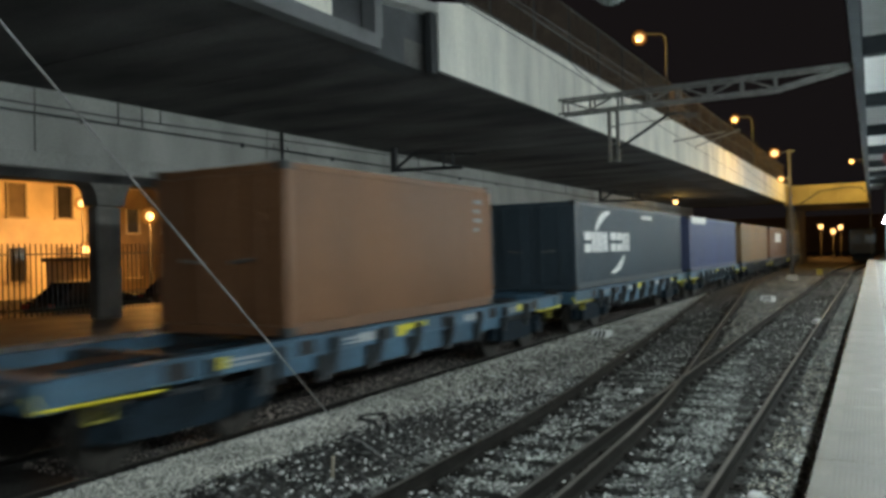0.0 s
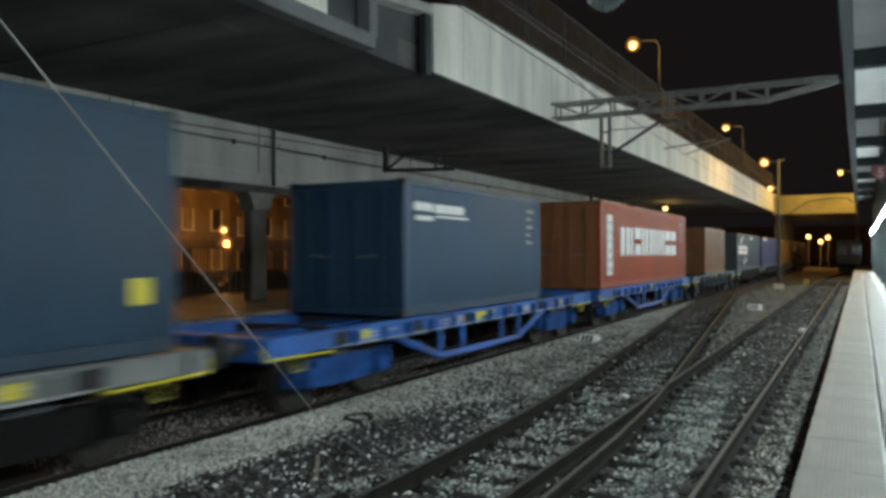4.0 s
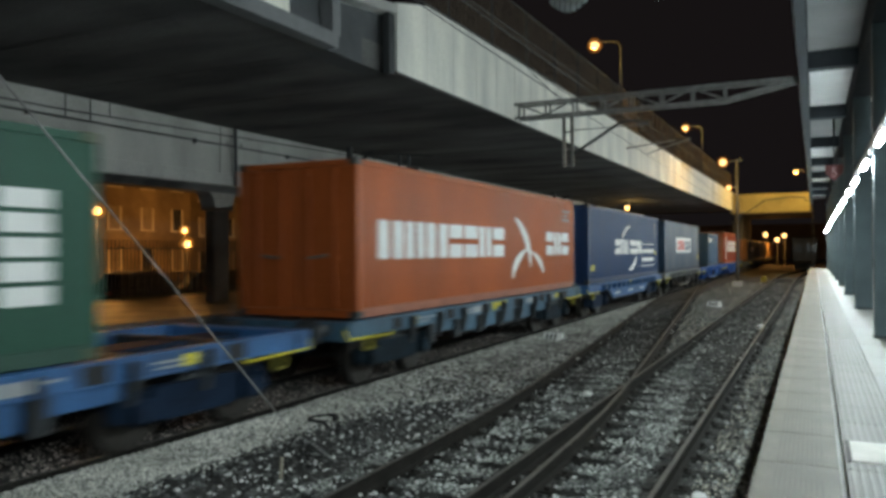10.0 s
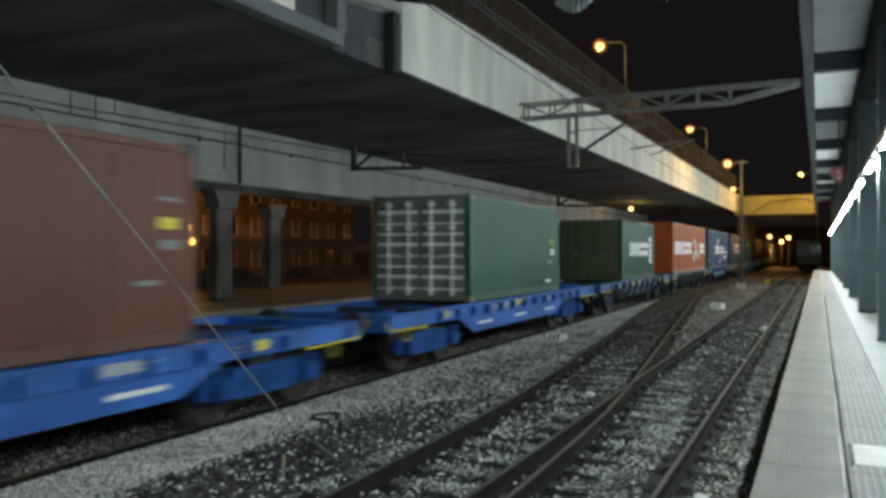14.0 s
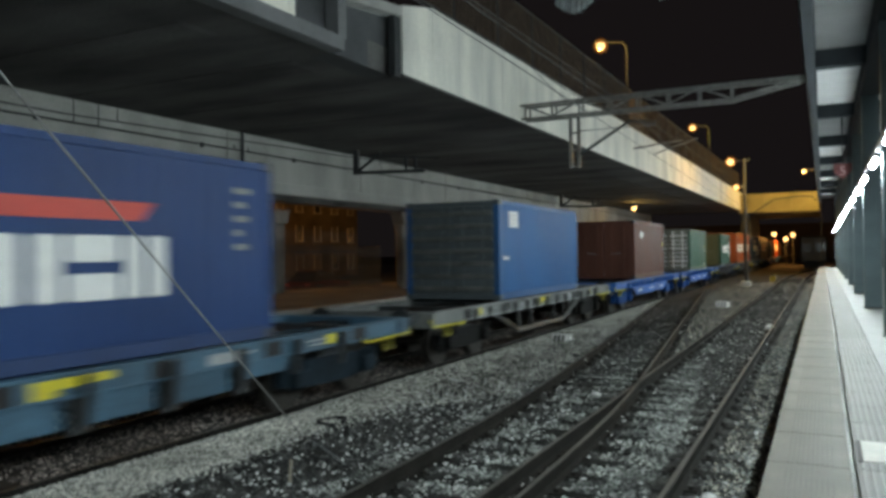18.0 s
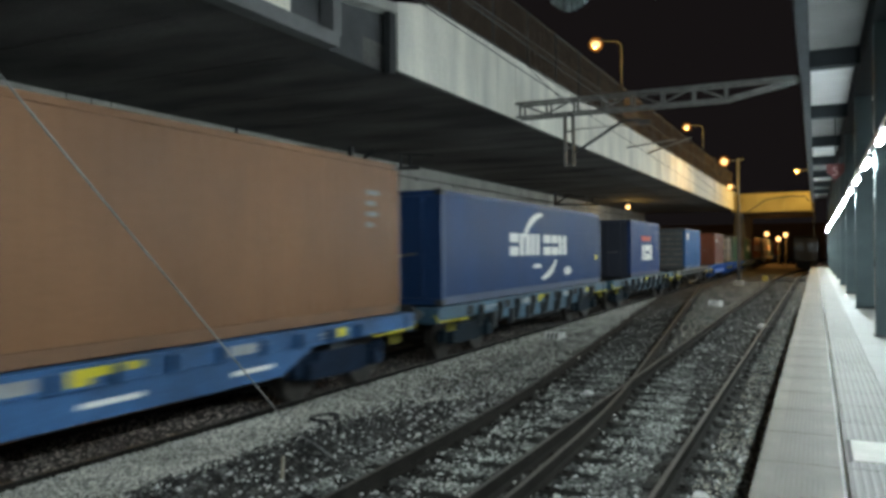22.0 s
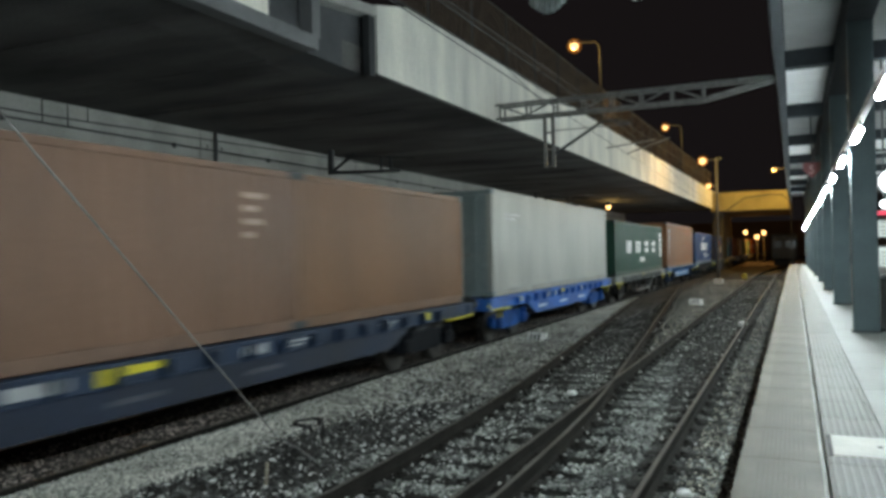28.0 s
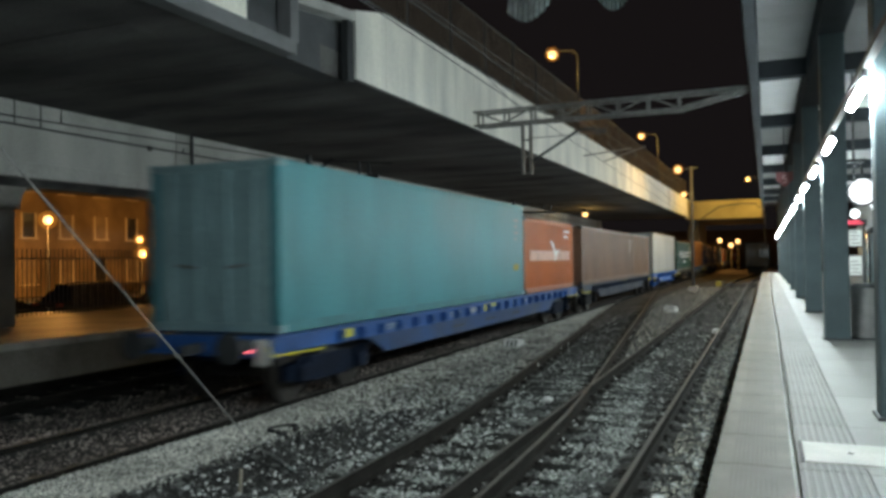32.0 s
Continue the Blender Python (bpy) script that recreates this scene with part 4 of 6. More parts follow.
FADED = mat("faded_marking", (0.22, 0.225, 0.225), 0.6, vary=0.15, scale=6, bump=0.05)
BLUE_LABEL = "bright blue flat container wagon with yellow grab rails"
DULL_LABEL = "dull grey-blue flat container wagon with side panels"
PALE_LABEL = "pale grey flat container wagon with a trussed underframe"

# leading wagons, far off at the start
add_wagon(80.3, PITCH, BLUE_D, "panel", label=DULL_LABEL)
add_box(container("slate_far", C40, (0.16, 0.17, 0.20), "dull slate grey forty-foot shipping container"), 80.3)
add_wagon(66.5, PITCH, BLUE_D, "panel", label=DULL_LABEL)
c = add_box(container("brown_far", C40, (0.30, 0.17, 0.10), "brown forty-foot shipping container with a pale block mark"), 66.5)
marking(c, lambda bm: letters(bm, -2.5, 1.5, 1.2, 1.9, SX, (1, 1, 1, 1)))
add_wagon(52.6, PITCH, BLUE_D, "panel", label=DULL_LABEL)
add_box(container("tan_far", C40, (0.38, 0.26, 0.14), "tan brown forty-foot shipping container"), 52.6)
add_wagon(38.5, PITCH, BLUE_C, "panel", label=DULL_LABEL)
c = add_box(container("violet", C40, (0.13, 0.16, 0.32), "violet-blue forty-foot shipping container with a white mark"), 38.5)
marking(c, lambda bm: letters(bm, -5.6, -2.6, 2.0, 2.3, SX, (1, 1, 1, 1, 1)))

BRAND_SHAPES = "hvv hhv"
BRAND = (1.05, 1.3, 1.15, -0.3, 1.05, 1.0, 1.3)


def shipping_brand(bm, cy=0.0):
    """The white block mark between two arcs."""
    letters(bm, cy - 2.4, cy + 2.2, 0.95, 1.5, SX, BRAND, 0.08, shapes=BRAND_SHAPES)
    arc_band(bm, cy + 0.2, 0.95, 1.75, 95, 155, 0.10, 0.28, SX, 0.62)
    arc_band(bm, cy - 0.2, 1.32, 1.65, 275, 330, 0.10, 0.30, SX, 0.6)


add_wagon(24.65, PITCH, BLUE_C, "panel", label=DULL_LABEL)
c = add_box(container("slate", C40, (0.085, 0.12, 0.15), "slate blue-grey forty-foot shipping container with white block marks and arcs"), 24.65)
marking(c, lambda bm: (letters(bm, -5.4, -1.25, 0.95, 1.5, SX, BRAND, 0.08, shapes=BRAND_SHAPES), arc_band(bm, -3.0, 0.95, 1.7, 95, 150, 0.1, 0.3, SX, 0.66), arc_band(bm, -3.2, 1.3, 1.6, 275, 330, 0.1, 0.3, SX, 0.6), letters(bm, 0.3, 1.6, 1.95, 2.08, SX, (1, 1, 1))))

add_wagon(10.65, PITCH, BLUE_C, "panel", label=DULL_LABEL)
c = add_box(container("brown", C20, (0.33, 0.16, 0.078), "plain brown twenty-foot shipping container"), 10.63)
marking(c, lambda bm: code_bars(bm, 2.3, 0.4, 1.95, 4), FADED)

add_wagon(-3.28, PITCH, BLUE_A, "truss", label=BLUE_LABEL)
# the brown end colour puts the sodium street light onto the doors
c = add_box(container("red", C40, (0.57, 0.108, 0.042), "brick red forty-foot shipping container with large white blocks", height=HIGH, end_colour=(0.26, 0.10, 0.04)), -3.28)
marking(c, lambda bm: (letters(bm, -3.98, -2.5, 0.97, 1.88, SX, (1.3, 0.35), 0.12, shapes="vb"), letters(bm, -2.3, 4.12, 0.97, 1.9, SX, (1.0, 0.42, 1.2, 0.42, 0.75, 0.75, 1.1, 1.0), 0.13, shapes="hbvbvvhh")), label="row of large white blocks")
marking(c, lambda bm: box(bm, SX, SX + 0.004, -5.48, -4.92, 0.38, 2.2), label="tall white stripe with faint bars")
marking(c, lambda bm: [box(bm, SX + 0.005, SX + 0.008, -5.36, -5.02, 0.5 + k * 0.28, 0.62 + k * 0.28) for k in range(6)], mat("grey_marking", (0.5, 0.5, 0.5), 0.6))
marking(c, lambda bm: code_bars(bm, 4.9, 0.6, 2.2, 5), FADED)

add_wagon(-17.15, PITCH, BLUE_A, "truss", label=BLUE_LABEL)
c = add_box(container("steel_blue", C20, (0.05, 0.115, 0.20), "grey-blue twenty-foot shipping container with small white marks"), -17.2)
marking(c, lambda bm: (letters(bm, -2.0, -0.9, 1.76, 1.92, SX, (1, 1, 0.6, 1, 1, 1), 0.03), letters(bm, -2.7, -2.1, 1.78, 1.93, SX, (1, 1, 1), 0.03), box(bm, SX, SX + 0.004, -2.65, -2.05, 1.62, 1.7), box(bm, SX, SX + 0.004, -1.95, -0.7, 1.68, 1.72)))
marking(c, lambda bm: code_bars(bm, 2.2, 0.5, 1.95, 5), FADED)

add_wagon(-31.05, PITCH, GREYW, "truss", GREY_SILL, PALE_LABEL)
c = add_box(container("navy_sign", C40, (0.034, 0.085, 0.15), "dark petrol blue forty-foot shipping container with a white sign board", height=HIGH, smooth_side=True), -31.08)
marking(c, lambda bm: box(bm, SX + 0.002, SX + 0.006, -2.6, 2.55, 0.97, 1.77), label="white framed sign board")
marking(c, lambda bm: letters(bm, -2.2, 0.1, 1.1, 1.62, SX + 0.007, (1, 1.2, 1.1), 0.12, shapes="hvv"), RED_PAINT, "red blocks on the sign")
marking(c, lambda bm: letters(bm, 0.35, 2.2, 1.1, 1.62, SX + 0.007, (1, 1, 1.2), 0.12, shapes="hhv"), mat("navy_marking", (0.04, 0.06, 0.12), 0.6), "dark blocks on the sign")
marking(c, lambda bm: box(bm, SX + 0.002, SX + 0.006, 5.5, 5.75, 0.52, 0.8), YELLOW)

add_wagon(-44.95, PITCH, BLUE_B, "girder", label=BLUE_LABEL)
c = add_box(container("navy", C40, (0.026, 0.075, 0.20), "navy blue forty-foot shipping container with white block marks and arcs", height=HIGH), -44.98)
marking(c, shipping_brand)


def web_panel(bm):
    for z in (0.42, 1.34):
        box(bm, SX, SX + 0.004, 2.3, 5.05, z, z + 0.035)
    box(bm, SX, SX + 0.004, 2.3, 2.335, 0.42, 1.34)
    letters(bm, 2.45, 4.9, 0.98, 1.14, SX, (1, 1, 1, 1, 1, 1, 1, 1, 1, 1), 0.03)
    letters(bm, 2.45, 4.9, 0.62, 0.78, SX, (1, 1, 1, 1, 1, 1, 1, 1, 1, 1, 1), 0.03)


marking(c, web_panel, label="white framed panel of small bars")
marking(c, lambda bm: code_bars(bm, 5.1, 0.6, 2.2, 4), FADED)
marking(c, lambda bm: (box(bm, SX, SX + 0.004, -5.8, -5.42, 0.42, 0.6), box(bm, SX, SX + 0.004, 5.2, 5.5, 0.9, 1.05)), YELLOW)

add_wagon(-58.85, PITCH, BLUE_C, "panel", label=DULL_LABEL)
c = add_box(container("orange", C40, (0.66, 0.152, 0.035), "orange-red forty-foot shipping container with white block marks and crossed arcs", height=HIGH, dusty=True), -58.85)


def cross_brand(bm, s=1.0, cy=0.0, cz=0.0, x=SX):
    """Row of white blocks with two swept arcs that touch, then a shorter row."""
    arc_band(bm, cy + 0.1 * s, cz + 0.35 * s + 0.2, 2.1 * s, 5, 62, 0.06, 0.32 * s, x, 0.72)
    arc_band(bm, cy + 3.0 * s, cz + 0.2 + 0.18 * s, 2.1 * s, 118, 178, 0.05, 0.34 * s, x, 0.42)
    arc_band(bm, cy + 1.2 * s, cz + 0.35, 2.0 * s, 10, 60, 0.05, 0.28 * s, x, 0.42)


marking(c, lambda bm: (letters(bm, -5.45, 0.3, 0.95, 1.62, SX, (1.25, 1.0, 1.25, 0.9, 0.95, 0.95, 0.95), 0.1, shapes="vvvhhvh"), cross_brand(bm), letters(bm, 3.45, 5.5, 0.97, 1.6, SX, (0.9, 1.0, 1.0), 0.1, shapes="hvh")), label="white blocks and swept arcs")
marking(c, lambda bm: code_bars(bm, 4.95, 0.9, 2.2, 3, 0.08), FADED)

add_wagon(-72.8, PITCH, BLUE_B, "panel", label=BLUE_LABEL)
c = add_box(container("green_mark", C20, (0.045, 0.145, 0.098), "dark green twenty-foot shipping container with white block marks", end_colour=(0.075, 0.09, 0.045)), -72.85)
marking(c, lambda bm: (letters(bm, -1.78, 1.72, 0.92, 1.45, SX, (1, 1.15, 1, 1), 0.08, shapes="vvhh"), [box(bm, SX, SX + 0.004, 1.95, 2.5, 0.58 + k * 0.23, 0.76 + k * 0.23) for k in range(5)]))

add_wagon(-86.7, PITCH, BLUE_A, "girder", label=BLUE_LABEL)
c = add_box(container("green", C20, (0.075, 0.19, 0.125), "green twenty-foot shipping container with white locking bars on dark doors", bars_white=True, end_colour=(0.17, 0.18, 0.15)), -86.65)
marking(c, lambda bm: (box(bm, SX, SX + 0.004, 1.9, 2.28, 0.24, 0.32), box(bm, SX, SX + 0.004, 2.3, 2.58, 0.98, 1.14)))
marking(c, lambda bm: box(bm, SX, SX + 0.004, 2.27, 2.53, 1.26, 1.4), mat("ochre_marking", (0.34, 0.30, 0.05), 0.6))
marking(c, lambda bm: box(bm, SX, SX + 0.004, 2.0, 2.42, 0.75, 0.83), FADED)

add_wagon(-100.6, PITCH, BLUE_A, "girder", label=BLUE_LABEL)
c = add_box(container("maroon", C20, (0.24, 0.10, 0.07), "faded maroon twenty-foot shipping container with a small pale shield"), -100.6)
marking(c, lambda bm: prism(bm, [(-2.0, 1.85), (-2.0, 1.7), (-1.75, 1.58), (-1.5, 1.7), (-1.5, 1.85)], "x", SX, SX + 0.004))
marking(c, lambda bm: (box(bm, SX, SX + 0.004, 2.5, 2.8, 1.62, 1.67), box(bm, SX, SX + 0.004, 2.52, 2.8, 1.08, 1.19), box(bm, SX, SX + 0.004, 2.15, 2.5, 0.68, 0.74)), FADED)
marking(c, lambda bm: box(bm, SX, SX + 0.004, 2.5, 2.76, 1.31, 1.44), YELLOW)

add_wagon(-114.45, PITCH, GREYW, "truss", GREY_SILL, PALE_LABEL)
c = add_box(container("azure", C20, (0.04, 0.19, 0.50), "bright azure blue twenty-foot shipping container with a white square", ribbed_end=True, end_colour=(0.10, 0.12, 0.13)), -114.42)
marking(c, lambda bm: (box(bm, SX, SX + 0.004, -2.42, -1.85, 1.68, 2.05), box(bm, SX, SX + 0.004, -2.8, -2.48, 0.92, 0.99)))
marking(c, lambda bm: [box(bm, SX + 0.005, SX + 0.008, -2.36, -1.92, 1.74 + k * 0.1, 1.79 + k * 0.1) for k in range(3)], mat("grey_marking", (0.5, 0.5, 0.5), 0.6))

add_wagon(-128.35, PITCH, BLUE_C, "panel", label=DULL_LABEL)
# the end is darker and greyer than the side: shade put into its colour
c = add_box(container("royal", C20, (0.03, 0.085, 0.27), "royal blue twenty-foot shipping container with white blocks below a red wing", end_colour=(0.035, 0.04, 0.06)), -128.44)
marking(c, lambda bm: letters(bm, -0.85, 1.2, 0.64, 1.3, SX, (1.2, 1.0, 0.9), 0.07, shapes="vhv"))
marking(c, lambda bm: prism(bm, [(-1.05, 1.66), (-0.85, 1.46), (0.85, 1.46), (1.05, 1.66)], "x", SX, SX + 0.004), RED_PAINT, "red wing mark")
marking(c, lambda bm: code_bars(bm, 2.3, 0.4, 1.85, 5), FADED)

add_wagon(-142.3, PITCH, BLUE_C, "panel", label=DULL_LABEL)
c = add_box(container("navy_bright", C40, (0.028, 0.088, 0.25), "blue forty-foot shipping container with white block marks and arcs", dusty=True), -142.35)
marking(c, lambda bm: (shipping_brand(bm), prism(bm, [(1.95, 0.43), (2.15, 0.36), (2.45, 0.36), (2.65, 0.43), (2.65, 0.53), (2.45, 0.60), (2.15, 0.60), (1.95, 0.53)], "x", SX, SX + 0.004), box(bm, SX, SX + 0.004, -0.7, -0.1, 0.62, 0.72)))
marking(c, lambda bm: box(bm, SX, SX + 0.004, 5.4, 5.65, 0.78, 0.92), YELLOW)

add_wagon(-156.2, PITCH, BLUE_B, "girder", label=BLUE_LABEL)
c = add_box(container("sand", C40, (0.39, 0.195, 0.098), "sandy orange-brown forty-foot shipping container with a column of pale bars", height=HIGH), -156.2)
marking(c, lambda bm: [box(bm, SX, SX + 0.004, -5.42, -5.0, 0.82 + k * 0.24, 0.82 + k * 0.24 + (0.12, 0.17)[k % 2]) for k in range(6)], PLATE_GREY, "column of pale bars")
marking(c, lambda bm: code_bars(bm, 5.0, 0.5, 2.0, 4), FADED)

add_wagon(-170.1, PITCH, GREYW, "truss", GREY_SILL, PALE_LABEL)
c = add_box(container("green_wide", C40, (0.036, 0.115, 0.078), "green forty-foot shipping container with widely spaced white blocks"), -170.16)
marking(c, lambda bm: ([letters(bm, a, b, 0.93, 1.47, SX, (1,), shapes=g) for a, b, g in ((-3.72, -2.72, "v"), (-1.6, -0.5, "v"), (0.68, 1.66, "h"), (2.72, 3.62, "h"))], box(bm, SX, SX + 0.004, -0.62, 0.58, 0.5, 0.72), [box(bm, SX, SX + 0.004, 5.05, 5.7, 0.68 + k * 0.26, 0.88 + k * 0.26) for k in range(5)]))

add_wagon(-184.0, PITCH, BLUE_A, "girder", label=BLUE_LABEL)
c = add_box(container("white", C40, (0.66, 0.66, 0.60), "off-white forty-foot refrigerated container with smooth sides", height=HIGH, smooth_side=True, end_colour=(0.22, 0.27, 0.27)), -183.98)
marking(c, lambda bm: code_bars(bm, -5.2, 1.4, 2.0, 2, 0.07), mat("grey_marking", (0.5, 0.5, 0.5), 0.6))

LONG = 18.9
add_wagon(-201.0, LONG, (0.006, 0.014, 0.034), "girder", (0.012, 0.028, 0.062), "long dark blue flat wagon carrying two containers")
add_box(container("clay", C20, (0.33, 0.175, 0.095), "clay brown twenty-foot shipping container"), -194.93)
c = add_box(container("clay_pale", C40, (0.36, 0.205, 0.135), "faded clay brown forty-foot shipping container"), -204.08)
marking(c, lambda bm: code_bars(bm, 4.9, 0.6, 1.85, 4), mat("clay_marking", (0.45, 0.32, 0.25), 0.6))
rear = add_wagon(-220.85, LONG, (0.012, 0.05, 0.15), "girder", (0.02, 0.085, 0.28), "long blue flat wagon at the tail with a red lamp")
c = add_box(container("vermilion", C20, (0.74, 0.185, 0.04), "vermilion orange twenty-foot shipping container with a faded white band and arcs", dusty=True), -214.69)
marking(c, lambda bm: box(bm, SX, SX + 0.003, -2.5, 2.5, 0.98, 1.3), mat("faded_band", (0.62, 0.36, 0.27), 0.6, vary=0.2, scale=3), "faded pale band")
marking(c, lambda bm: (arc_band(bm, -0.45, 0.95, 0.95, 5, 70, 0.05, 0.2, SX + 0.004, 0.75), arc_band(bm, 1.35, 0.9, 0.95, 110, 178, 0.05, 0.2, SX + 0.004, 0.5), code_bars(bm, 1.7, 1.0, 1.95, 2, 0.12)))
c = add_box(container("teal", C40, (0.105, 0.40, 0.455), "teal green forty-foot refrigerated container with smooth sides and a grey end", height=HIGH, smooth_side=True, end_colour=(0.22, 0.34, 0.36)), -223.92)
marking(c, lambda bm: code_bars(bm, 5.2, 0.5, 2.1, 4), FADED)
marking(c, lambda bm: box(bm, SX, SX + 0.004, 5.1, 5.6, 0.72, 0.9), YELLOW_DIRTY)
bm = bmesh.new()
bevel_box(bm, 1.0, 1.26, -LONG / 2 - 0.05, -LONG / 2, 0.72, 1.10, 0.02)
part("tail_board", bm, mat("tail_board_grey", (0.45, 0.45, 0.43), 0.6), rear, "pale tail board")
bm = bmesh.new()
bmesh.ops.create_uvsphere(bm, u_segments=12, v_segments=8, radius=0.035, matrix=Matrix.Translation((0.93, -LONG / 2 - 0.06, 0.93)))
part("tail_lamp", bm, RED_GLOW, rear, "small glowing red tail lamp")

# ---- overhead line gear ----
TRUSS_Y = 22.2
bm = bmesh.new()
truss = empty("overhead_line_gantry", "long galvanised lattice gantry carrying the overhead line across the tracks", "gantry")
TL, TR = -8.25, -0.22
for dy in (-0.22, 0.22):
    for z in (6.32, 6.74):
        bm = bmesh.new()
        bar(bm, (TL, TRUSS_Y + dy, z), (TR - (1.9 if z < 6.5 else 0), TRUSS_Y + dy, z), 0.065, 0.065)
        part("chord", bm, STEEL_GALV, truss)
    bm = bmesh.new()
    bar(bm, (TR - 1.95, TRUSS_Y + dy, 6.32), (TR, TRUSS_Y + dy, 6.72), 0.065, 0.065)
    part("chord", bm, STEEL_GALV, truss)
n = 7
for k in range(n + 1):
    x = TL + 0.15 + k * (TR - 1.95 - TL - 0.15) / n
    for dy in (-0.22, 0.22):
        bm = bmesh.new()
        bar(bm, (x, TRUSS_Y + dy, 6.32), (x, TRUSS_Y + dy, 6.74), 0.05, 0.05)
        part("post", bm, STEEL_GALV, truss)
        if k < n and dy < 0:
            x2 = x + (TR - 1.95 - TL - 0.15) / n
            bm = bmesh.new()
            bar(bm, (x, TRUSS_Y + dy, 6.34 if k % 2 else 6.72), (x2, TRUSS_Y + dy, 6.72 if k % 2 else 6.34), 0.045, 0.045)
            part("diagonal", bm, STEEL_GALV, truss)
for x in (-6.75, -6.5):
    bm = bmesh.new()
    bar(bm, (x, TRUSS_Y, 6.3), (x, TRUSS_Y, 4.75), 0.09, 0.09)
    part("drop_post", bm, STEEL_GALV, truss)
bm = bmesh.new()
for z in (4.8, 5.3, 5.8):
    bar(bm, (-6.75, TRUSS_Y, z), (-6.5, TRUSS_Y, z), 0.05, 0.05)
split_parts("drop_rung", bm, STEEL_GALV, truss)
arm = truss
bm = bmesh.new()
tube(bm, [(-6.45, TRUSS_Y, 5.15), (-5.0, TRUSS_Y, 6.0), (-4.55, TRUSS_Y, 5.98)], 0.045, 8)
part("strut", bm, STEEL_DARK, arm)
bm = bmesh.new()
for k in range(5):
    rod(bm, (-4.55 + k * 0.07, TRUSS_Y, 5.9), (-4.51 + k * 0.07, TRUSS_Y, 5.9), 0.08, 10)
part("insulator", bm, STEEL_DARK, arm)
bm = bmesh.new()
rod(bm, (-4.9, TRUSS_Y, 5.2), (-3.5, TRUSS_Y, 5.34), 0.022, 6)
rod(bm, (-4.3, TRUSS_Y, 5.0), (-3.1, TRUSS_Y, 5.36), 0.02, 6)
rod(bm, (-6.5, TRUSS_Y, 5.85), (-4.4, TRUSS_Y, 5.85), 0.015, 6)
split_parts("registration_arm", bm, STEEL_GALV, arm)


def wire(bm, a, b, r, sag=0.0, n=10):
    a, b = Vector(a), Vector(b)
    tube(bm, [a.lerp(b, k / n) - Vector((0, 0, sag * 4 * k / n * (1 - k / n))) for k in range(n + 1)], r, 5)


for a, b, r, sag in (((-4.4, 22.2, 5.75), (-5.6, 80, 5.7), 0.008, 0.4), ((-4.4, 22.2, 5.05), (-5.6, 80, 5.05), 0.008, 0.02), ((-4.4, 22.2, 5.75), (-3.0, -30, 5.75), 0.008, 0.4), ((-4.4, 22.2, 5.05), (-3.0, -30, 5.05), 0.008, 0.02), ((-8.1, 21.7, 8.18), (-6.84, 22.2, 6.78), 0.010, 0.03), ((-8.1, 21.75, 8.12), (-6.4, 22.2, 6.78), 0.010, 0.03)):
    bm = bmesh.new()
    wire(bm, a, b, r, sag)
    tagged(part("overhead_wire", bm, STEEL_DARK), "thin dark overhead line wire strung along the track", "wire", "overhead wires")

# guy wire close to the platform
GUY = ((-6.03, 8.02, BED), (-3.79, -1.0, 6.56))
bm = bmesh.new()
rod(bm, GUY[0], GUY[1], 0.009, 6)
tagged(part("guy_wire", bm, mat("guy_steel", (0.30, 0.30, 0.29), 0.5, 0.3)), "pale steel guy wire anchored in the ballast", "wire")

anchor = empty("guy_anchor", "dark clamp and pale rod anchoring the guy wire in ballast", "anchor", at=(-5.98, 7.9, BED))
bm = bmesh.new()
bevel_box(bm, -0.07, 0.07, -0.06, 0.06, 0.0, 0.09, 0.02)
part("clamp", bm, BLACK, anchor)
bm = bmesh.new()
tube(bm, [(0.04, -0.02, 0.07), (0.5, -0.3, 0.075), (1.08, -0.68, 0.03)], 0.012)
part("anchor_rod", bm, mat("guy_steel", (0.30, 0.30, 0.29)), anchor, "pale steel rod")

# pleated pale sheets hung from a span wire above the tracks
SHEET = mat("pleated_sheet", (0.42, 0.46, 0.47), 0.6, vary=0.35, scale=3, grain=30, dirt=(0.12, 0.13, 0.135))
bm = bmesh.new()
wire(bm, (-8.4, 15.0, 9.9), (-0.3, 15.0, 6.9), 0.012, 0.05)
tagged(part("span_wire", bm, STEEL_DARK), "thin dark span wire between the parapet fence and the canopy", "wire", "overhead wires")
for x0, x1, low in ((-4.72, -3.62, 6.99), (-2.86, -2.06, 6.97)):
    bm = bmesh.new()
    n = 22
    lo, hi = [], []
    for k in range(n + 1):
        u = k / n
        x = x0 + (x1 - x0) * u
        y = 15.0 + (0.05 if k % 2 else -0.05)
        dip = low + 0.42 * (1 - math.sin(math.pi * min(1, 0.12 + u * 1.1))) + 0.10 * u
        lo.append(bm.verts.new((x + 0.16 * (u - 0.5), y - 0.12, dip)))
        hi.append(bm.verts.new((x, y * 0.4 + 9.0, 9.9 - (x + 8.4) * 3.0 / 8.1 - 0.04)))
    for k in range(n):
        bm.faces.new((lo[k], lo[k + 1], hi[k + 1], hi[k]))
    bmesh.ops.solidify(bm, geom=bm.faces[:], thickness=0.006)
    tagged(part("pleated_sheet", bm, SHEET), "ragged pale pleated sheet hung from a span wire", "sheet", "hanging sheets")

# mast by the far points, with a lit crossarm
mast = empty("line_mast", "slender concrete mast with sodium lamps on a crossarm", "mast", at=(-4.62, 54.2, BED))
bm = bmesh.new()
bevel_box(bm, -0.3, 0.3, -0.3, 0.3, 0, 0.35, 0.03)
part("footing", bm, CONCRETE, mast)
bm = bmesh.new()
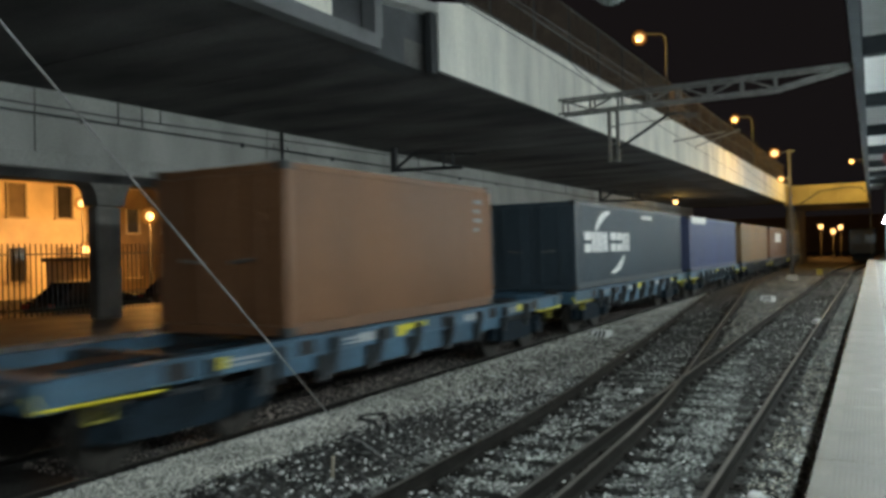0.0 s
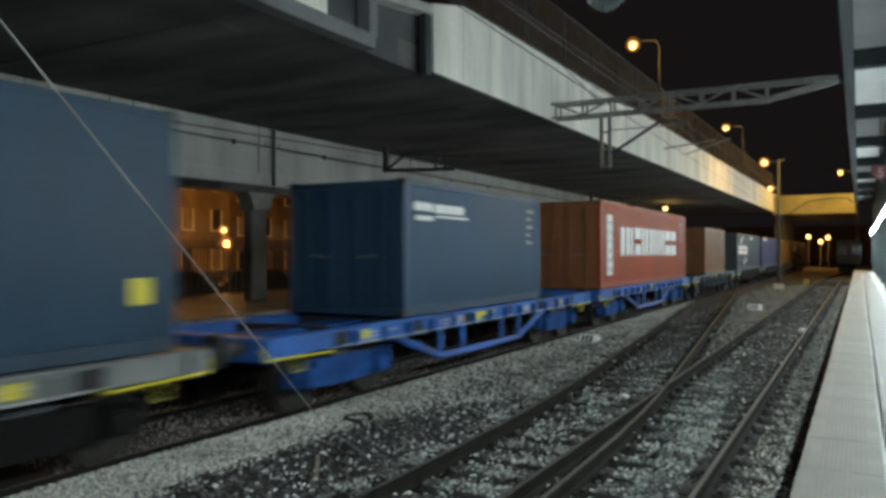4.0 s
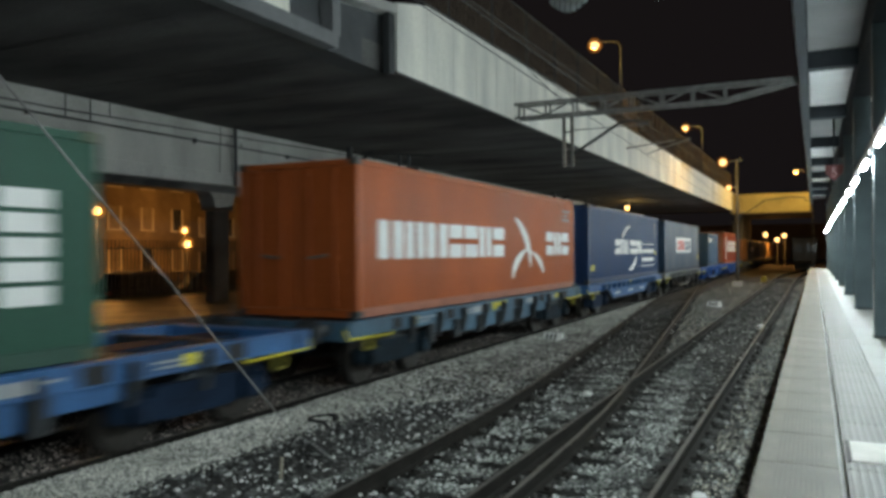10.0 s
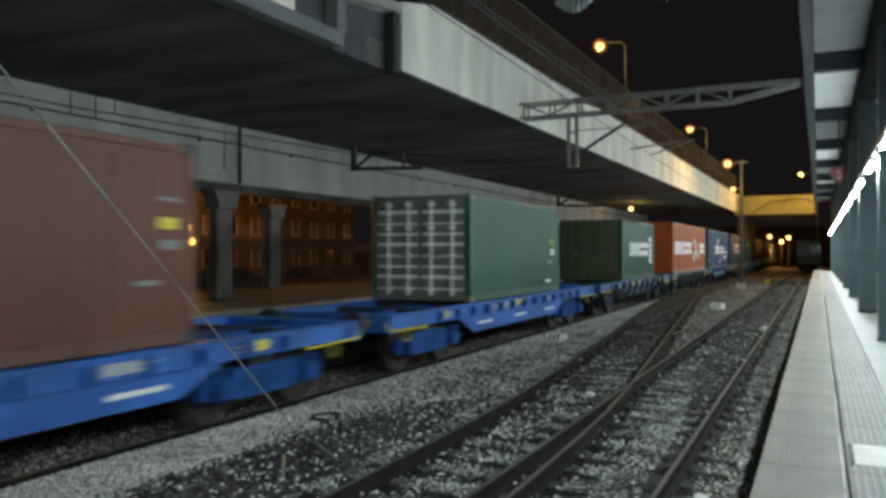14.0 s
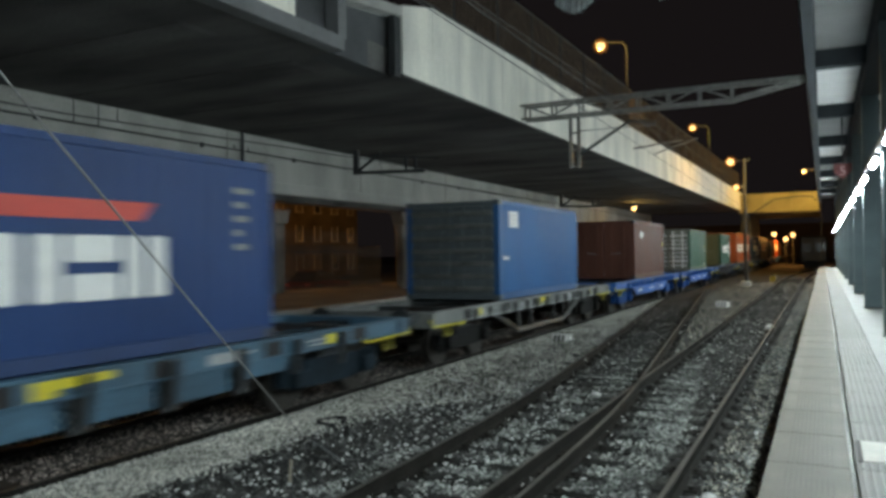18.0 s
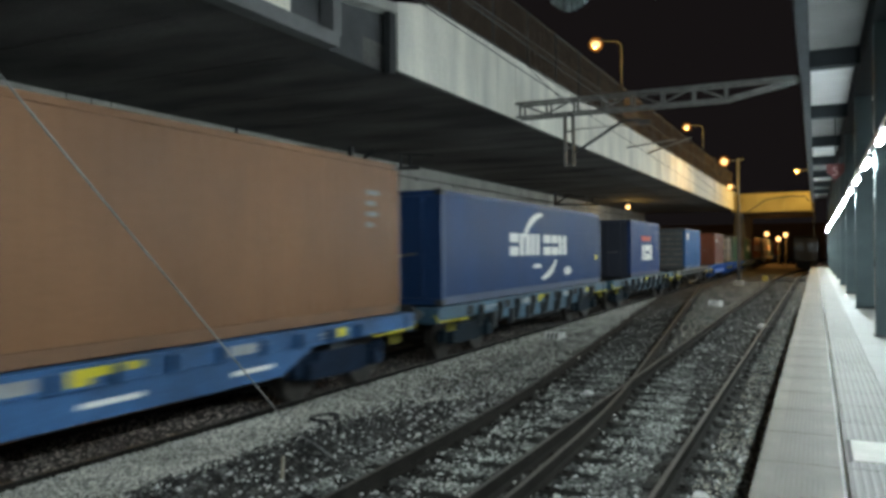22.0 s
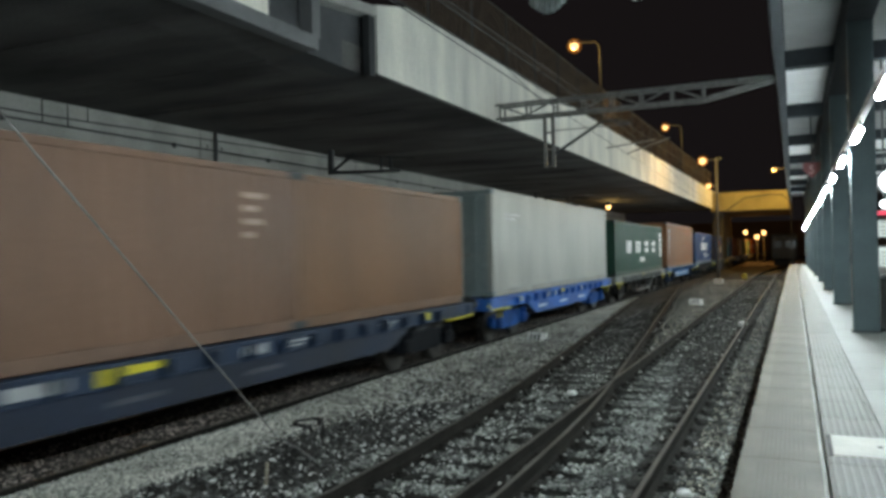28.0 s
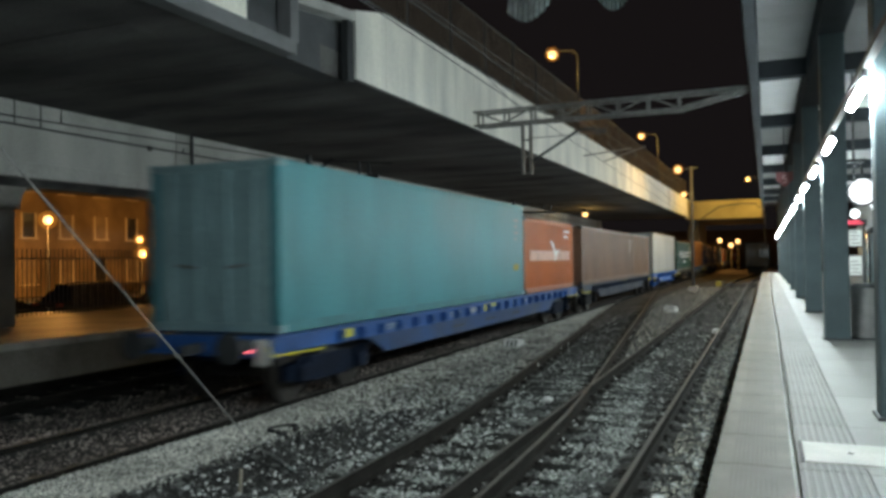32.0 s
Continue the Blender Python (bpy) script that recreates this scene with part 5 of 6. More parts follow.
rod(bm, (0, 0, 0.3), (0, 0, 8.5), 0.12, 10, 0.085)
smooth(part("shaft", bm, mat("mast_concrete", (0.03, 0.029, 0.027), 0.8), mast))
bm = bmesh.new()
bar(bm, (-1.1, 0, 8.3), (0.4, 0, 8.42), 0.05, 0.06)
part("crossarm", bm, STEEL_DARK, mast)
bm = bmesh.new()
bar(bm, (-0.55, 0, 6.72), (0, 0, 6.6), 0.06, 0.06)
part("lamp_bracket", bm, STEEL_GALV, mast)
for x, z, r in ((-0.85, 8.32, 0.22), (-0.5, 6.6, 0.15)):
    bm = bmesh.new()
    bmesh.ops.create_uvsphere(bm, u_segments=14, v_segments=8, radius=r, matrix=Matrix.Translation((x, -0.12, z)))
    smooth(part("bulb", bm, SODIUM_GLOW, mast, "glowing orange sodium bulb"))
    bm = bmesh.new()
    bmesh.ops.create_uvsphere(bm, u_segments=16, v_segments=10, radius=r * 1.6, matrix=Matrix.Translation((x, -0.12, z)))
    smooth(part("refractor", bm, HALO_SHELL, mast, "clear shell with weak orange glow, an added halo round the bulb"))
# the first light floats metres off its bulb, added to wash the parapet evenly
lamp("mast_light", -3.1, 51.8, 8.3, 900, SODIUM, 0.3)
lamp("mast_light", -4.6, 53.2, 6.3, 120, SODIUM, 0.3)

# ---- street lamps on the elevated road ----


def street_lamp(x, y, z, height, arm, power, label):
    s = empty("street_lamp", label, "street lamp", "sodium street lamps", at=(x, y, z))
    bm = bmesh.new()
    rod(bm, (0, 0, 0), (0, 0, height - 0.3), 0.055, 8, 0.04)
    smooth(part("post", bm, mat("post_grey", (0.025, 0.026, 0.027), 0.7), s))
    bm = bmesh.new()
    tube(bm, [(0, 0, height - 0.32), (0.02 * arm, 0, height - 0.05), (0.2 * arm, 0, height + 0.18), (arm, 0, height + 0.28)], 0.042, 8)
    smooth(part("arm", bm, BLACK, s))
    bm = bmesh.new()
    bevel_box(bm, arm - 0.42, arm + 0.12, -0.14, 0.14, height + 0.22, height + 0.36, 0.04)
    part("head", bm, STEEL_DARK, s)
    bm = bmesh.new()
    bmesh.ops.create_uvsphere(bm, u_segments=14, v_segments=8, radius=0.20 if height < 8 else 0.16, matrix=Matrix.Translation((arm - 0.15, 0, height + 0.12)))
    smooth(part("bulb", bm, SODIUM_GLOW, s, "glowing orange sodium bulb"))
    bm = bmesh.new()
    bmesh.ops.create_uvsphere(bm, u_segments=18, v_segments=10, radius=0.34 if height < 8 else 0.24, matrix=Matrix.Translation((arm - 0.15, 0, height + 0.12)))
    smooth(part("refractor", bm, HALO_SHELL, s, "clear shell with weak orange glow, an added halo round the bulb"))
    lamp("sodium_light", x + arm - 0.35, y, z + height - 0.35, power, SODIUM)
    return s


for x, y, z, h, a in ((fascia(36.4) - 0.1, 36.4, 6.9, 5.2, -1.1), (fascia(63) - 0.1, 63.0, 6.9, 5.0, -1.1), (-0.11, 78.0, BED, 9.54, -1.22)):
    street_lamp(x, y, z, h, a, 2200 if y == 78 else 620, "sodium street lamp on a slim post above the parapet")

# ---- second far track and its line brackets ----
track("track_far", lambda y: -11.95, -20, 100, 90, "unused dark track beside the far platform", False)


def hanging_bracket(y):
    b = empty("line_bracket", "dark steel bracket hung beneath the road deck for the overhead line", "bracket", "hanging line brackets", at=(-16.1, y, DECK_Z))
    bm = bmesh.new()
    box(bm, -0.09, 0.09, -0.09, 0.09, -0.95, 0.0)
    part("hanger", bm, STEEL_DARK, b)
    bm = bmesh.new()
    rod(bm, (0.04, 0, -0.88), (3.0, 0, -0.98), 0.065, 8)
    part("arm", bm, STEEL_DARK, b)
    bm = bmesh.new()
    rod(bm, (0.04, 0, -0.85), (1.1, 0, -0.18), 0.06, 8)
    part("strut", bm, STEEL_DARK, b)
    bm = bmesh.new()
    rod(bm, (0.6, 0, -0.25), (3.6, 0, -0.55), 0.03, 8)
    part("tie_rod", bm, STEEL_DARK, b)
    for x in (2.2, 2.6):
        bm = bmesh.new()
        rod(bm, (x, 0, -0.97), (x, 0, -0.42), 0.05, 8)
        part("insulator", bm, STEEL_DARK, b)
    return b


first = hanging_bracket(24.8)
copy_thing(first, pose(-16.1, 50.5, DECK_Z))

# lamp under the deck
under = empty("deck_lamp", "small orange lamp fixed beneath the road deck", "lamp", at=(-14.0, 63.6, 5.85))
bm = bmesh.new()
bevel_box(bm, -0.15, 0.15, -0.2, 0.2, 0.12, 0.455, 0.02)
part("housing", bm, STEEL_DARK, under)
bm = bmesh.new()
bmesh.ops.create_uvsphere(bm, u_segments=12, v_segments=8, radius=0.2)
smooth(part("bulb", bm, SODIUM_GLOW, under, "glowing orange bulb"))
lamp("deck_light", -13.7, 63.6, 5.5, 120, SODIUM)

# ---- street behind the pillars ----
STREET = 0.02
bm = bmesh.new()
box(bm, -120, -22.41, -80, 160, STREET - 0.4, STREET)
tagged(part("street", bm, ASPHALT), "dark asphalt street beyond the railings", kind="structure")
PLASTER = mat("plaster_cream", (0.62, 0.52, 0.38), 0.85, vary=0.2, scale=0.4, grain=15, dirt=(0.42, 0.35, 0.25))
# dimness of the houses farther along is put into this darker plaster
PLASTER_B = mat("plaster_ochre_dim", (0.14, 0.10, 0.06), 0.85, vary=0.3, scale=0.4, grain=15, dirt=(0.06, 0.042, 0.026))
GLASS_DARK = mat("window_dark", (0.03, 0.03, 0.035), 0.12, vary=0.2, bump=0)
SHUTTER = mat("shutter_brown", (0.16, 0.12, 0.08), 0.7, vary=0.2)
STONE_TRIM = mat("stone_trim", (0.36, 0.31, 0.24), 0.8, vary=0.15)


def building(x, y0, y1, height, wall, label, storeys, bays):
    """A street house: wall, cornice, rows of windows with frame, pane and sill."""
    b = empty("house", label, "building", "street houses", at=(x, y0, STREET))
    w = y1 - y0
    bm = bmesh.new()
    bevel_box(bm, -9, 0, 0, w, 0, height, 0.05)
    part("wall", bm, wall, b)
    bm = bmesh.new()
    bevel_box(bm, -9.2, 0.35, -0.2, w + 0.2, height, height + 0.4, 0.08)
    part("cornice", bm, STONE_TRIM, b)
    sh = height / storeys
    for s in range(storeys):
        for k in range(bays):
            y = (k + 0.5) * w / bays
            z = s * sh + sh * 0.28
            h = sh * 0.52
            win = empty("window")
            win.parent = b
            win.location = (0.0, y, z)
            bm = bmesh.new()
            box(bm, 0.005, 0.09, -0.62, -0.5, 0, h)
            part("frame", bm, STONE_TRIM, win)
            bm = bmesh.new()
            box(bm, 0.005, 0.09, 0.5, 0.62, 0, h)
            part("frame", bm, STONE_TRIM, win)
            bm = bmesh.new()
            box(bm, 0.005, 0.03, -0.49, 0.49, 0.0, h)
            part("pane", bm, SHUTTER if (s + 2 * k) % 3 else GLASS_DARK, win)
            bm = bmesh.new()
            box(bm, 0.005, 0.16, -0.7, 0.7, -0.12, -0.01)
            part("sill", bm, STONE_TRIM, win)
    return b


building(-44, 16, 31.3, 11.5, PLASTER, "cream plastered street house lit orange by street lamps", 3, 5)
building(-47, 32.5, 48, 13, PLASTER_B, "ochre street house, its dimness put into a dark plaster colour", 4, 5)
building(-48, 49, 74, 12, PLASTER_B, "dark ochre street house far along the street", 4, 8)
building(-46, -8, 15, 12, PLASTER, "cream plastered street house beyond the railings", 4, 7)


def old_lamp(y, z, glow_mat, radius, power, x=-30.0, label="old street lamp with a glowing orange globe"):
    s = empty("street_lamp", label, "street lamp", "sodium street lamps", at=(x, y, STREET))
    bm = bmesh.new()
    rod(bm, (0, 0, 0), (0, 0, z - STREET - radius * 0.78 + 0.02), 0.06, 8, 0.035)
    smooth(part("post", bm, BLACK, s))
    bm = bmesh.new()
    rod(bm, (0, 0, 0), (0, 0, 0.6), 0.13, 8, 0.09)
    smooth(part("plinth", bm, STEEL_DARK, s))
    bm = bmesh.new()
    bmesh.ops.create_uvsphere(bm, u_segments=14, v_segments=10, radius=radius * 0.78, matrix=Matrix.Translation((0, 0, z - STREET)))
    smooth(part("globe", bm, glow_mat, s, "glowing orange globe"))
    bm = bmesh.new()
    bmesh.ops.create_uvsphere(bm, u_segments=16, v_segments=10, radius=radius * 1.6, matrix=Matrix.Translation((0, 0, z - STREET)))
    smooth(part("refractor", bm, HALO_SHELL, s, "clear shell with weak orange glow, an added halo round the globe"))
    if power:
        lamp("street_light", x + 0.9, y, z - 0.3, power, SODIUM_DEEP, 0.2)


for y, z, gm, r, power, x in ((27.2, 5.44, SODIUM_GLOW, 0.25, 950, -38.6), (27.3, 2.84, SODIUM_GLOW, 0.28, 1400, -38.5), (31.8, 4.86, SODIUM_GLOW, 0.33, 2700, -38.6), (39.08, 2.90, SODIUM_GLOW, 0.33, 2700, -38.6), (39.05, 3.86, SODIUM_GLOW, 0.24, 900, -38.8)):
    old_lamp(y, z, gm, r, power, x)

# lit kiosk under the lamps
kiosk = empty("street_kiosk", "small lit kiosk with a flat roof on the pavement", "kiosk", at=(-37.6, 26.4, STREET))
bm = bmesh.new()
bevel_box(bm, -1.0, 1.0, -1.4, 1.4, 0, 1.15, 0.02)
part("counter", bm, PLASTER, kiosk)
bm = bmesh.new()
bevel_box(bm, -1.2, 1.3, -1.6, 1.6, 2.2, 2.4, 0.03)
part("roof", bm, STEEL_DARK, kiosk)
for sx, sy in ((-0.95, -1.3), (0.95, -1.3), (-0.95, 1.3), (0.95, 1.3)):
    bm = bmesh.new()
    box(bm, sx - 0.05, sx + 0.05, sy - 0.05, sy + 0.05, 1.15, 2.2)
    part("post", bm, PLASTER, kiosk)
bm = bmesh.new()
box(bm, -0.98, -0.9, -1.25, 1.25, 1.16, 2.19)
part("back_panel", bm, PLASTER, kiosk)


def car(colour, label):
    """A parked saloon: body, glass, bumpers, wheels, lamps; nose to +y."""
    paint = mat("car_%.2f_%.2f_%.2f" % colour, colour, 0.16, vary=0.08, scale=2, bump=0.0, spec=0.6)
    c = empty("parked_car", label, "car", "parked cars")
    bm = bmesh.new()
    low = [(-2.05, 0.32), (-2.1, 0.62), (-2.0, 0.86), (-1.0, 0.92), (0.95, 0.90), (1.85, 0.76), (2.08, 0.56), (2.05, 0.30)]
    prism(bm, low, "x", -0.82, 0.82)
    bmesh.ops.bevel(bm, geom=bm.edges[:], offset=0.06, segments=2, affect="EDGES")
    smooth(part("body", bm, paint, c))
    bm = bmesh.new()
    lo = [bm.verts.new(p) for p in ((-0.76, -1.75, 0.88), (0.76, -1.75, 0.88), (0.76, 0.95, 0.88), (-0.76, 0.95, 0.88))]
    hi = [bm.verts.new(p) for p in ((-0.6, -1.15, 1.40), (0.6, -1.15, 1.40), (0.6, 0.2, 1.42), (-0.6, 0.2, 1.42))]
    for k in range(4):
        j = (k + 1) % 4
        bm.faces.new((lo[k], lo[j], hi[j], hi[k]))
    bm.faces.new(lo[::-1])
    bm.faces.new(hi)
    part("cabin_glass", bm, GLASS_DARK, c)
    bm = bmesh.new()
    bevel_box(bm, -0.62, 0.62, -1.18, 0.24, 1.40, 1.46, 0.025)
    part("roof", bm, paint, c)
    for sx in (-1, 1):
        for y in (-1.3, 1.3):
            bm = bmesh.new()
            rod(bm, (sx * 0.70, y, 0.31), (sx * 0.88, y, 0.31), 0.31, 16)
            w = part("wheel", bm, BLACK, c)
            bm = bmesh.new()
            rod(bm, (sx * 0.875, y, 0.31), (sx * 0.89, y, 0.31), 0.19, 12)
            part("rim", bm, STEEL_GALV, w)
        bm = bmesh.new()
        bevel_box(bm, sx * 0.58 - 0.17, sx * 0.58 + 0.17, 1.97, 2.09, 0.58, 0.70, 0.02)
        part("headlight", bm, PANEL_WHITE, c, "clear headlight")
        bm = bmesh.new()
        bevel_box(bm, sx * 0.62 - 0.14, sx * 0.62 + 0.14, -2.12, -2.0, 0.64, 0.78, 0.02)
        part("tail_light", bm, RED_PAINT, c, "red tail light")
        bm = bmesh.new()
        bevel_box(bm, sx * 0.92 - 0.07, sx * 0.92 + 0.07, 0.72, 0.84, 0.88, 1.0, 0.02)
        part("wing_mirror", bm, BLACK, c)
    return c


for colour, x, y, turn, label in (((0.02, 0.022, 0.028), -24.0, 17.2, 4, "black saloon car parked beyond the railings"), ((0.05, 0.05, 0.055), -24.3, 22.0, 2, "dark grey saloon car parked in the street"), ((0.16, 0.03, 0.02), -24.2, 33.5, 3, "dark red car parked under the elevated road"), ((0.03, 0.035, 0.05), -24.1, 27.0, -3, "dark blue car parked by the railings"), ((0.2, 0.2, 0.2), -27.2, 24.0, 184, "grey saloon car parked across the street")):
    c = car(colour, label)
    c.matrix_basis = pose(x, y, STREET + 0.01, 0, 0, turn)

# pale low barrier in front of the cars
low = empty("low_barrier", "pale low metal barrier of upright bars by the parked cars", "barrier")
bm = bmesh.new()
for k in range(40):
    y = 18.6 + k * 0.11
    box(bm, -21.52, -21.49, y, y + 0.03, PLAT, PLAT + 0.85)
tagged(part("upright", bm, STEEL_GALV, low), "row of thin pale uprights", kind="stuff")
for z in (PLAT + 0.1, PLAT + 0.84):
    bm = bmesh.new()
    box(bm, -21.53, -21.48, 18.5, 23.0, z, z + 0.05)
    part("barrier_rail", bm, STEEL_GALV, low)

# ---- far end of the line ----
railcar = empty("stabled_railcar", "dark stabled railcar standing on the platform track far off", "railcar", at=(-1.0, 96, 0))
bm = bmesh.new()
bevel_box(bm, -1.42, 1.42, 0, 22, 0.75, 3.75, 0.18)
part("body", bm, mat("railcar_dark", (0.035, 0.035, 0.04), 0.4), railcar)
for sx in (-0.72, 0.72):
    bm = bmesh.new()
    bevel_box(bm, sx - 0.5, sx + 0.5, -0.03, 0.02, 2.0, 2.9, 0.01)
    part("cab_window", bm, GLASS_DARK, railcar)
for sx in (-1, 1):
    bm = bmesh.new()
    rod(bm, (sx * 0.95, -0.05, 1.25), (sx * 0.95, 0.02, 1.25), 0.12, 12)
    part("headlamp", bm, GLASS_DARK, railcar)
    bm = bmesh.new()
    rod(bm, (sx * 0.88, -0.5, 1.0), (sx * 0.88, 0.0, 1.0), 0.2, 12)
    part("buffer", bm, STEEL_DARK, railcar)
for y in (3, 19):
    bm = bmesh.new()
    bevel_box(bm, -1.1, 1.1, y - 1.3, y + 1.3, 0.0, 0.8, 0.05)
    part("bogie", bm, STEEL_DARK, railcar)

for x, y, z, r in ((-7.0, 132, 4.7, 0.34), (-5.3, 132, 3.9, 0.34), (-4.3, 133, 4.55, 0.34)):
    s = empty("street_lamp", "distant sodium lamp beyond the bridge", "street lamp", "sodium street lamps", at=(x, y, BED))
    bm = bmesh.new()
    rod(bm, (0, 0, 0), (0, 0, z - BED - r), 0.08, 6)
    part("post", bm, STEEL_DARK, s)
    bm = bmesh.new()
    bmesh.ops.create_uvsphere(bm, u_segments=10, v_segments=8, radius=r, matrix=Matrix.Translation((0, 0, z - BED)))
    smooth(part("bulb", bm, SODIUM_GLOW, s, "glowing orange bulb"))
lamp("yard_light", -5.3, 128, 4.6, 2600, SODIUM_DEEP, 0.4)
row = empty("signal_row", "row of small distant signal and yard lamps", "signal", at=(0, 175, BED))
bm = bmesh.new()
bar(bm, (-4.2, 0, 3.7), (1.0, 0, 3.7), 0.1, 0.1)
part("gantry_bar", bm, STEEL_DARK, row)
for x in (-4.1, 0.9):
    bm = bmesh.new()
    bar(bm, (x, 0, 0), (x, 0, 3.7), 0.12, 0.12)
    part("gantry_leg", bm, STEEL_DARK, row)
for x, m, r in ((-3.7, WHITE_GLOW, 0.14), (-2.4, WHITE_GLOW, 0.09), (-1.7, WHITE_GLOW, 0.09), (-1.1, WHITE_GLOW, 0.1), (-0.3, RED_GLOW, 0.26)):
    bm = bmesh.new()
    bmesh.ops.create_uvsphere(bm, u_segments=10, v_segments=6, radius=r, matrix=Matrix.Translation((x, -0.1, 3.8)))
    part("signal_light", bm, m, row)
# added backdrop: takes the yard light to give a brown glow far off
bm = bmesh.new()
box(bm, -60, 60, 215, 216, BED, 9)
tagged(part("backdrop", bm, mat("far_dark", (0.16, 0.13, 0.11), 0.9, scale=0.2)), "plain backdrop added to close the view and catch the far lamp light", kind="structure")

# ---- platform furniture ----
clock = empty("station_clock", "round white lit station clock hung from a column", "clock", at=(1.63, 15.75, 3.33))
bm = bmesh.new()
rod(bm, (0, -0.06, 0), (0, 0.06, 0), 0.255, 28)
part("case", bm, STEEL_DARK, clock)
bm = bmesh.new()
rod(bm, (0, -0.066, 0), (0, -0.061, 0), 0.225, 28)
part("face", bm, glow("clock_glow", (0.95, 0.98, 1.0), 2.0), clock, "bright white dial")
bm = bmesh.new()
for k in range(12):
    a = k * math.pi / 6
    bar(bm, (0.19 * math.sin(a), -0.069, 0.19 * math.cos(a)), (0.232 * math.sin(a), -0.069, 0.232 * math.cos(a)), 0.004, 0.022)
split_parts("hour_mark", bm, BLACK, clock)
for a, ln in ((100, 0.12), (200, 0.18)):
    bm = bmesh.new()
    bar(bm, (0, -0.070, 0), (ln * math.sin(radians(a)), -0.070, ln * math.cos(radians(a))), 0.003, 0.018)
    part("pointer", bm, BLACK, clock)
bm = bmesh.new()
box(bm, -0.02, 0.02, -0.02, 0.02, 0.26, 0.55)
box(bm, -0.40, 0.02, -0.42, 0.02, 0.52, 0.56)
part("bracket", bm, STEEL_DARK, clock)

bin_ = empty("litter_bin", "tall round brushed-steel litter bin on the platform", "litter bin", at=(1.62, 15.55, PLAT))
bm = bmesh.new()
rod(bm, (0, 0, 0.03), (0, 0, 0.92), 0.23, 24)
smooth(part("drum", bm, mat("brushed_steel", (0.50, 0.50, 0.49), 0.32, 0.9, vary=0.12, scale=6), bin_))
bm = bmesh.new()
rod(bm, (0, 0, 0.92), (0, 0, 1.0), 0.24, 24, 0.20)
smooth(part("lid", bm, STEEL_DARK, bin_, "dark domed lid"))
bm = bmesh.new()
rod(bm, (0, 0, 0.0), (0, 0, 0.04), 0.24, 24)
part("foot_ring", bm, STEEL_DARK, bin_)
bm = bmesh.new()
box(bm, -0.3, -0.24, -0.03, 0.03, 0.0, 1.05)
part("post", bm, STEEL_DARK, bin_)

board = empty("information_board", "tall narrow information board with two pale lit notices", "notice board", at=(2.47, 26.0, PLAT))
for sx in (-0.23, 0.23):
    bm = bmesh.new()
    box(bm, sx - 0.025, sx + 0.025, -0.05, 0.05, 0, 2.45)
    part("post", bm, STEEL_DARK, board)
for z0, z1 in ((0.86, 1.50), (1.74, 2.28)):
    bm = bmesh.new()
    bevel_box(bm, -0.20, 0.20, -0.04, 0.05, z0, z1, 0.01)
    p = part("panel_case", bm, STEEL_DARK, board)
    bm = bmesh.new()
    box(bm, -0.17, 0.17, -0.047, -0.042, z0 + 0.03, z1 - 0.03)
    part("lit_sheet", bm, glow("poster_glow", (0.80, 0.88, 0.84), 0.5), p, "pale lit notice")
    bm = bmesh.new()
    for k in range(4):
        box(bm, -0.13, 0.13 - 0.06 * (k % 2), -0.051, -0.048, z0 + 0.10 + k * 0.11, z0 + 0.13 + k * 0.11)
    split_parts("text_bar", bm, mat("grey_print", (0.2, 0.22, 0.22), 0.6), p)

booth = empty("glass_booth", "narrow glazed waiting booth with a dark peaked roof on the platform", "booth", at=(3.2, 26.6, PLAT))
BOOTH_GLASS = mat("booth_glass", (0.30, 0.37, 0.37), 0.15, vary=0.15, scale=1.2, bump=0.0)
for sx in (-0.33, 0.33):
    for sy in (-0.33, 0.33):
        bm = bmesh.new()
        bevel_box(bm, sx - 0.03, sx + 0.03, sy - 0.03, sy + 0.03, 0, 2.15, 0.008)
        part("post", bm, STEEL_DARK, booth)
for a in (-0.33, 0.33):
    bm = bmesh.new()
    box(bm, -0.295, 0.295, a - 0.008, a + 0.008, 0.08, 2.12)
    part("pane", bm, BOOTH_GLASS, booth, "greenish frosted pane")
    bm = bmesh.new()
    box(bm, a - 0.008, a + 0.008, -0.295, 0.295, 0.08, 2.12)
    part("pane", bm, BOOTH_GLASS, booth, "greenish frosted pane")
bm = bmesh.new()
prism(bm, [(-0.46, 2.152), (0.46, 2.152), (0.46, 2.2), (0.0, 2.46), (-0.46, 2.2)], "y", -0.46, 0.46)
part("roof", bm, STEEL_DARK, booth, "dark peaked roof")

display = empty("departure_display", "small hanging dark display with dim red bars of light", "display", at=(1.95, 20.5, 2.86))
bm = bmesh.new()
bevel_box(bm, -0.24, 0.24, -0.1, 0.1, 0, 0.17, 0.02)
part("case", bm, BLACK, display)
bm = bmesh.new()
box(bm, -0.19, 0.17, -0.106, -0.101, 0.04, 0.075)
box(bm, -0.19, 0.11, -0.106, -0.101, 0.095, 0.13)
split_parts("red_bar", bm, glow("display_red", (1.0, 0.06, 0.12), 0.6), display)
bm = bmesh.new()
box(bm, -0.02, 0.02, -0.03, 0.03, 0.168, ROOF - 2.86 + 0.02)
part("hanger", bm, STEEL_DARK, display)

